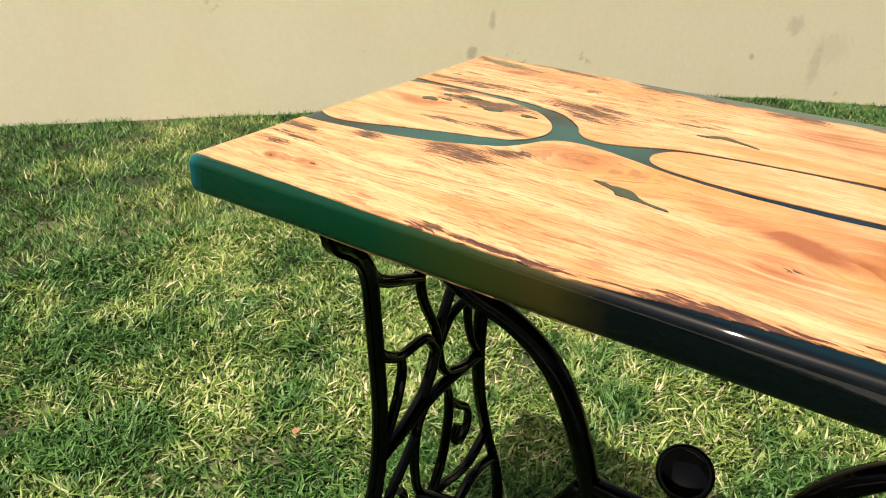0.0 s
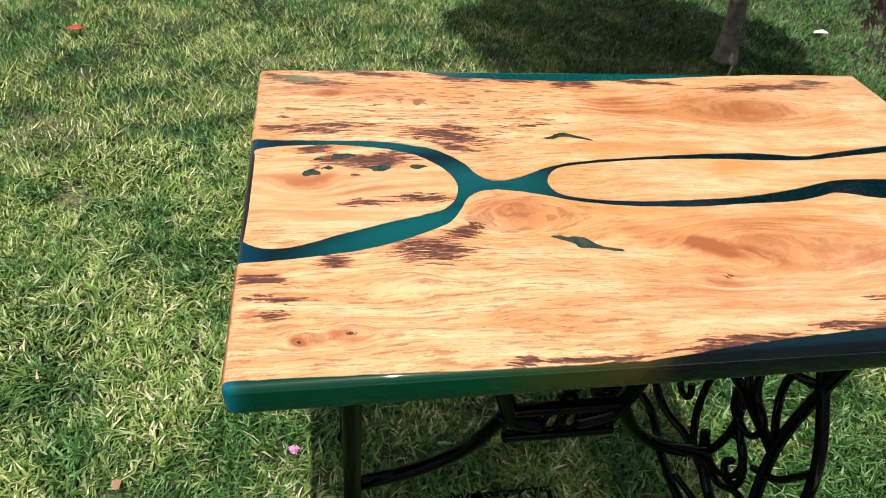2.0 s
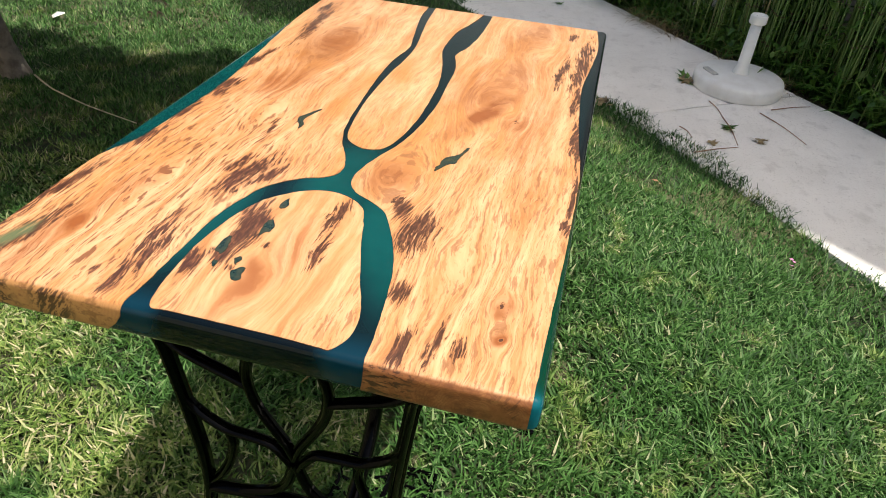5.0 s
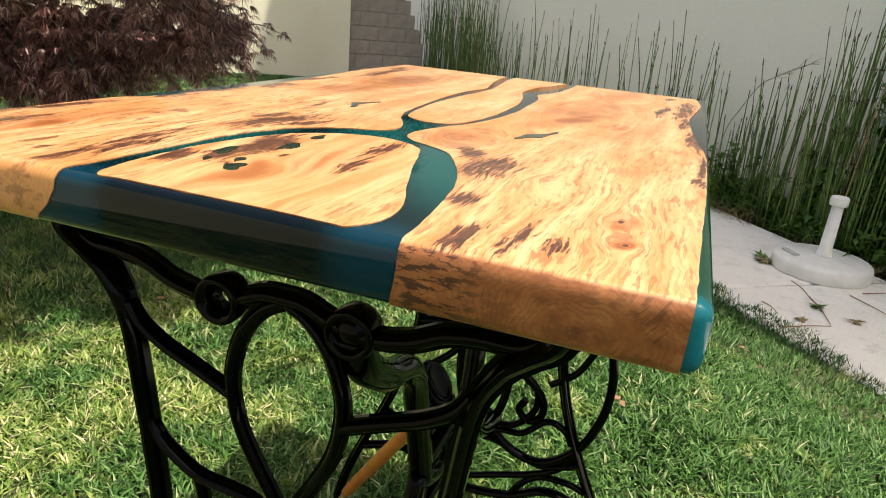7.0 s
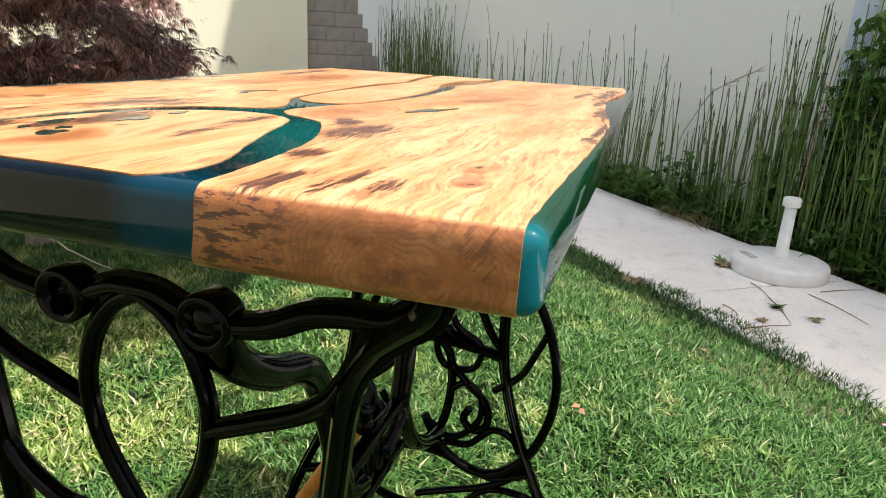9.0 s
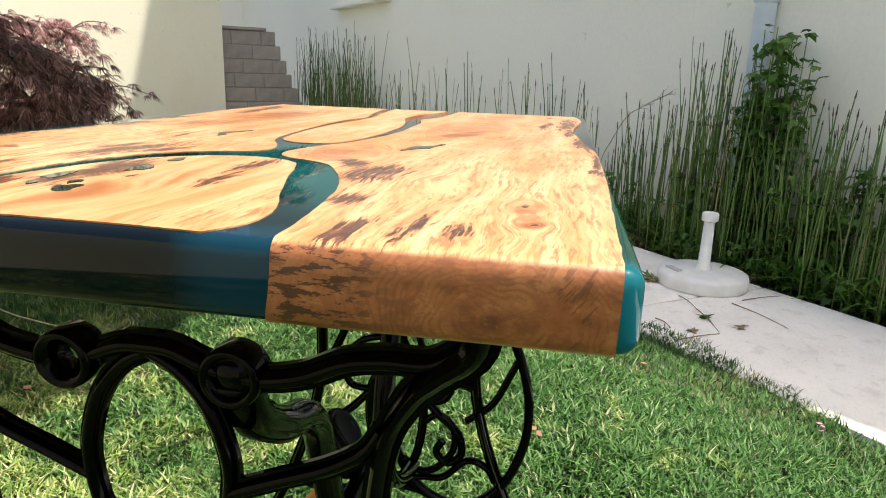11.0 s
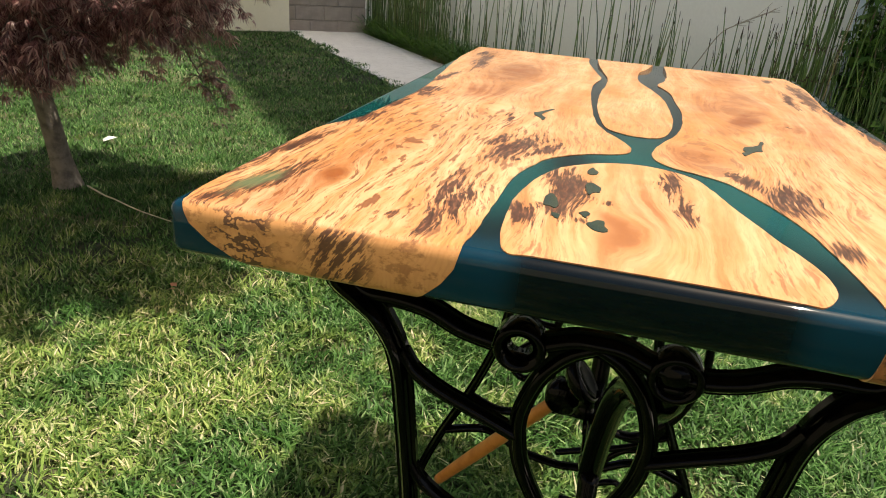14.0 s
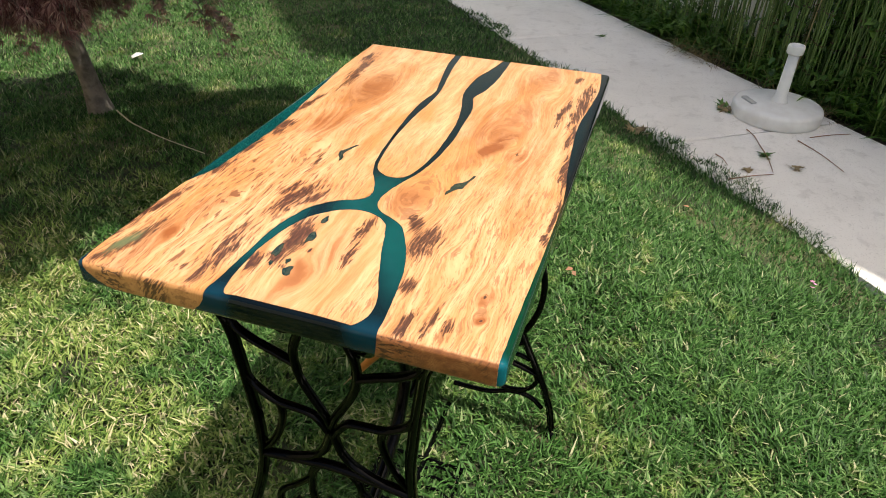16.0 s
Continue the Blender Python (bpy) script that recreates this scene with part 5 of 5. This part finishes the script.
def reed_clump(s0, s1, count, low, high, seed, label):
    """A stand of leafless jointed reeds along the house wall."""
    rng = np.random.default_rng(seed)
    mid = at_path((s0 + s1) / 2, 3.08)
    z0 = float(ground_z(mid.x, mid.y)) - 0.03
    clump = thing("reed_clump", (mid.x, mid.y, z0), label, "reeds", "reed bed along the house wall")
    for _ in range(count):
        stem = bmesh.new()
        s, c = rng.uniform(s0, s1), rng.uniform(2.93, 3.27)
        p = at_path(s, c)
        h = rng.uniform(low, high) * (0.8 + 0.2 * rng.random())
        lean = Vector((rng.normal(0, 0.036), rng.normal(0, 0.036), 0)) * h * 1.6
        a, r = Vector((p.x, p.y, z0)), rng.uniform(0.0030, 0.0052)
        line = [a, a + lean * 0.25 + Vector((0, 0, 0.4 * h)), a + lean * 0.6 + Vector((0, 0, 0.75 * h)), a + lean + Vector((0, 0, h))]
        tube(stem, line, [r, r, r * 0.85, r * 0.5], 5, caps=False)
        green = len(stem.faces)
        tube(stem, [line[3] - Vector((0, 0, 0.002)), line[3] + Vector((lean.x * 0.05, lean.y * 0.05, rng.uniform(0.02, 0.05)))], [r * 0.9, r * 0.3], 5)
        for k in range(1, int(h / 0.16)):
            t = k * 0.16 / h
            q = line[0].lerp(line[1], t / 0.4) if t < 0.4 else line[1].lerp(line[2], (t - 0.4) / 0.35) if t < 0.75 else line[2].lerp(line[3], (t - 0.75) / 0.25)
            tube(stem, [q - Vector((0, 0, 0.004)), q + Vector((0, 0, 0.004))], r * 1.18, 5, caps=False)
        stem.faces.ensure_lookup_table()
        for f in stem.faces[green:]:
            f.material_index = 1
        part("reed", stem, REED, clump).data.materials.append(REED_TIP)


REEDS = "dense clump of dark green jointed reeds against the house wall"
STANDS = [
    (0.4, 1.3, 60, 0.35, 0.8), (1.3, 2.0, 120, 0.5, 1.05), (2.0, 2.3, 60, 0.6, 1.15), (2.3, 2.66, 95, 0.6, 1.36), (2.66, 3.02, 60, 0.45, 1.06), (3.05, 3.35, 22, 0.4, 0.85), (3.42, 3.85, 26, 0.55, 1.14),
    (3.93, 4.2, 16, 0.6, 1.2), (4.28, 4.5, 9, 0.7, 1.22), (4.82, 5.06, 9, 0.6, 1.25), (5.15, 5.8, 26, 0.55, 1.28), (6.08, 6.16, 2, 1.25, 1.4), (6.25, 7.15, 36, 0.5, 1.16), (7.3, 9.9, 300, 0.7, 1.62),
]
for k, (s0, s1, n, low, high) in enumerate(STANDS):
    reed_clump(s0, s1, n, low, high, 40 + k, REEDS if n > 60 else "thin stand of green jointed reeds against the house wall")


def strap_leaves(name, s0, s1, c0, c1, count, length, material, label, seed, category, wide=0.006):
    """A tangle of arching narrow leaves."""
    rng = np.random.default_rng(seed)
    mid = at_path((s0 + s1) / 2, (c0 + c1) / 2)
    verts, faces = [], []
    for _ in range(count):
        p = at_path(rng.uniform(s0, s1), rng.uniform(c0, c1))
        z = float(ground_z(p.x, p.y)) - 0.03
        a, ln = rng.uniform(0, 2 * math.pi), length * rng.uniform(0.5, 1.2)
        d, u = Vector((math.cos(a), math.sin(a), 0)), Vector((-math.sin(a), math.cos(a), 0)) * wide * rng.uniform(0.6, 1.3)
        rise = rng.uniform(0.35, 0.95)
        i = len(verts)
        for t, w in ((0.0, 0.7), (0.35, 1.0), (0.7, 0.75), (1.0, 0.05)):
            q = p + d * ln * (0.75 * t) * (1.2 - rise * 0.6) + Vector((0, 0, z + ln * (rise * t * 1.15 - 0.75 * rise * t * t)))
            verts += [q - u * w, q + u * w]
        faces += [(i + 2 * k, i + 2 * k + 1, i + 2 * k + 3, i + 2 * k + 2) for k in range(3)]
    f = np.array(faces)
    me = raw_mesh(name, np.array([tuple(v) for v in verts]), f.ravel(), np.full(len(f), 4), material)
    return tagged(new(name, me), label, category)


def bushy(name, s0, s1, c0, c1, z1, count, size, label, seed, category="plant"):
    """A low leafy plant: short stalks with many pointed leaves."""
    rng = np.random.default_rng(seed)
    mid = at_path((s0 + s1) / 2, (c0 + c1) / 2)
    zb = float(ground_z(mid.x, mid.y)) - 0.03
    plant = thing(name, (mid.x, mid.y, zb), label, category)
    stalks, spots = bmesh.new(), []
    for _ in range(max(4, count // 14)):
        p = at_path(rng.uniform(s0, s1), rng.uniform(c0, c1))
        tip = Vector((p.x + rng.normal(0, 0.05), p.y + rng.normal(0, 0.05), zb + z1 * rng.uniform(0.5, 1.0)))
        ln = smooth_line([Vector((p.x, p.y, zb)), (Vector((p.x, p.y, zb)) + tip) / 2 + Vector(rng.normal(0, 0.02, 3)), tip], 5)
        tube(stalks, ln, 0.0025, 4, caps=False)
        for _ in range(14):
            q = ln[int(rng.integers(2, len(ln)))] + Vector(rng.normal(0, 0.02, 3))
            spots.append((q, rng.uniform(0, 2 * math.pi), rng.uniform(-0.3, 0.8)))
    part("stalk_tangle", stalks, GREEN, plant)["kind"] = "stuff"
    kinds = [leaf_cards(rng, k, size, size * 0.27, 0.3, 1.5) for k in (1, 3, 3)]
    scatter_leaves("foliage", spots, kinds, GREEN, plant, rng)["kind"] = "stuff"


for k in range(9):
    strap_leaves("strappy_plant", 0.8 + 0.95 * k, 1.75 + 0.95 * k, 2.97 if k < 4 else 2.90, 3.2, 420 if k in (0, 1, 2, 3) else 520, 0.50 if k in (0, 1, 2, 3) else 0.66, GREEN, "low tuft of arching strap leaves under the reeds", 70 + k, "plant", 0.009 if k in (0, 1, 2, 3) else 0.007)
for k, s in enumerate((1.9, 2.72, 4.4, 6.6)):
    strap_leaves("dry_grass", s, s + 0.45, 2.80, 2.92, 300 if k == 1 else 150, 0.25, STRAW, "dead straw-coloured grass at the path's edge", 90 + k, "dry grass", 0.0022)
strap_leaves("strappy_plant", 3.38, 3.58, 2.94, 3.08, 46, 0.42, GREEN, "clump of broad arching leaves at the path's edge", 85, "plant", 0.015)
for k in range(8):
    bushy("leafy_weed", 1.0 + 0.85 * k, 1.7 + 0.85 * k, 2.93, 3.14, 0.22 + 0.06 * (k % 3), 170 + 60 * (k % 2), 0.045, "low green leafy weeds at the foot of the reeds", 110 + k)
bushy("leafy_shrub", 2.25, 2.70, 2.98, 3.2, 0.50, 420, 0.055, "bushy green weeds between the reeds", 128, "shrub")
bushy("leafy_shrub", 3.0, 3.5, 2.98, 3.22, 0.42, 220, 0.050, "bushy green weeds between the reeds", 129, "shrub")
bushy("climbing_vine", 2.02, 2.30, 3.06, 3.27, 1.32, 900, 0.066, "green climbing vine beside the downpipe", 130, "vine")
bushy("climbing_vine", 1.50, 1.98, 2.98, 3.25, 0.66, 420, 0.066, "bushy green vine at the house wall", 131, "vine")


def weed(x, y, size, seed, material, label, category):
    rng = np.random.default_rng(seed)
    z = float(ground_z(x, y)) + 0.004
    kinds = [leaf_cards(rng, 3, size, size * 0.14, 0.1, 1.2) for _ in range(3)]
    spots = [(Vector((x + rng.normal(0, size * 0.25), y + rng.normal(0, size * 0.25), z + rng.uniform(0, size * 0.3))), rng.uniform(0, 2 * math.pi), rng.uniform(-0.5, 0.05)) for _ in range(9)]
    ob = scatter_leaves("paving_weed", spots, kinds, material, None, rng)
    return tagged(ob, label, category)


weed(2.69, -0.64, 0.046, 1, GREEN, "small green weed growing in a paving joint", "weed")
weed(2.60, -0.76, 0.042, 2, STRAW, "small dry brown weed in a paving joint", "weed")
weed(2.50, -0.55, 0.036, 3, STRAW, "small dry brown weed growing in a paving joint", "weed")
weed(3.20, -0.475, 0.060, 4, STRAW, "small dry brown weed beside the parasol base", "weed")
weed(3.22, -0.470, 0.070, 8, GREEN, "green weed beside the parasol base", "weed")
weed(3.14, -0.645, 0.055, 5, GREEN, "little weed on the parasol base", "weed")
weed(4.25, 0.30, 0.04, 6, GREEN, "small green weed growing in a paving joint", "weed")
weed(2.75, -0.06, 0.06, 7, STRAW, "dry weed at the lawn's edge", "weed")


def small_things():
    rng = np.random.default_rng(31)
    for x, y in ((-0.009, 0.42), (1.35, -0.62)):
        kinds = [leaf_cards(rng, 6, 0.009, 0.003, -0.1, 5.2)]
        spots = [(Vector((x + rng.normal(0, 0.004), y + rng.normal(0, 0.004), 0.036 + 0.006 * k)), rng.uniform(0, 6), rng.uniform(-0.3, 0.3)) for k in range(4)]
        tagged(scatter_leaves("clover_flower", spots, kinds, PINK, None, rng), "tiny pink flower in the lawn", "flower")
    for x, y, size in ((-0.311, 0.395, 0.02), (1.195, 0.037, 0.024), (1.085, 1.269, 0.03), (0.45, -0.42, 0.016), (1.9, -0.3, 0.02)):
        kinds = [leaf_cards(rng, 1, size, size * 0.35, 0.2, 1)]
        z = float(ground_z(x, y)) + 0.036
        spots = [(Vector((x, y, z)), rng.uniform(0, 6), 0.1), (Vector((x + 0.008, y, z + 0.004)), rng.uniform(0, 6), -0.2)]
        tagged(scatter_leaves("fallen_leaf", spots, kinds, STRAW if size > 0.04 else BROWN, None, rng), "dry fallen leaf lying in the grass", "leaf")


small_things()


def litter(name, pts, r, material, label, category):
    bm = bmesh.new()
    line = smooth_line([Vector((x, y, float(ground_z(x, y)) + h)) for x, y, h in pts], 6)
    tube(bm, line, [r * (1 - 0.5 * k / (len(line) - 1)) for k in range(len(line))], 5)
    ob = new(name, mesh_of(bm, name, material))
    return tagged(ob, label, category)


TWIG = plain_material("bare_twig", (0.52, 0.47, 0.36), (0.34, 0.29, 0.20), 60, 0.8)
litter("fallen_twig", [(1.762, 2.126, 0.03), (1.62, 1.93, 0.05), (1.565, 1.84, 0.06), (1.531, 1.702, 0.04), (1.467, 1.464, 0.035)], 0.0038, TWIG, "long bare twig lying in the grass by the trunk", "twig")
litter("dry_stalk", [(1.334, 1.004, 0.05), (1.22, 0.95, 0.06), (1.142, 0.904, 0.04), (0.981, 0.832, 0.035)], 0.0030, GREEN, "pale green stalk lying on the lawn", "stalk")


def seed_head():
    """A bent grass stalk with a feathery head, leaning before the house wall."""
    rng = np.random.default_rng(77)
    foot = Vector((4.66, -0.22, float(ground_z(4.66, -0.22)) - 0.03))
    line = smooth_line([foot, Vector((4.636, -0.238, 0.221)), Vector((4.562, -0.299, 0.408)), Vector((4.47, -0.375, 0.575)), Vector((4.369, -0.46, 0.650)), Vector((4.22, -0.585, 0.735))], 6)
    plant = thing("seeding_grass", foot, "tall bent grass stalk with a feathery seed head", "grass")
    bm = bmesh.new()
    tube(bm, line, 0.0035, 5)
    part("stalk", bm, TWIG, plant)
    bm = bmesh.new()
    for k in range(22, len(line)):
        for _ in range(3):
            d = (line[-1] - line[20]).normalized() * rng.uniform(0.04, 0.11) + Vector(rng.normal(0, 0.014, 3))
            tube(bm, [line[k], line[k] + d], [0.0018, 0.0008], 4, caps=False)
    part("seed_plume", bm, TWIG, plant)


seed_head()
SCRAP = plain_material("white_paper", (0.80, 0.79, 0.76), (0.70, 0.69, 0.65), 30, 0.8)
RED = plain_material("red_petal", (0.55, 0.03, 0.02), (0.40, 0.02, 0.015), 40, 0.5)


def flake(name, x, y, size, material, label, category):
    bm = bmesh.new()
    z = float(ground_z(x, y)) + 0.034
    pts = [(x + size * (1 + 0.3 * math.sin(3.1 * k)) * math.cos(k * 1.05) * 1.5, y + size * (1 + 0.2 * math.cos(2.3 * k)) * math.sin(k * 1.05), z + 0.006 * math.sin(k * 1.7)) for k in range(6)]
    top = [bm.verts.new(p) for p in pts]
    low = [bm.verts.new((p[0], p[1], p[2] - 0.0015)) for p in pts]
    bm.faces.new(top)
    bm.faces.new(low[::-1])
    for k in range(6):
        bm.faces.new((top[k], low[k], low[(k + 1) % 6], top[(k + 1) % 6]))
    bmesh.ops.recalc_face_normals(bm, faces=bm.faces[:])
    return tagged(new(name, mesh_of(bm, name, material)), label, category)


flake("paper_scrap", 2.62, 2.74, 0.028, SCRAP, "small white paper scrap lying on the lawn", "scrap")
flake("red_petal", -0.835, 2.274, 0.022, RED, "small red petal lying on the lawn", "petal")

# thin twigs dropped on the path
for a, b in (((2.92, -0.80), (2.64, -0.96)), ((2.97, -0.57), (2.80, -0.62)), ((2.80, -0.62), (2.52, -0.66)), ((2.38, -0.47), (2.50, -0.66)), ((2.62, -0.42), (2.52, -0.47)), ((2.98, -0.86), (3.10, -1.06))):
    mid = ((a[0] + b[0]) / 2 + 0.008, (a[1] + b[1]) / 2 - 0.006)
    litter("fallen_twig", [(*a, 0.012), (*mid, 0.014), (*b, 0.012)], 0.0027, BROWN, "thin brown twig lying on the pale path", "twig")
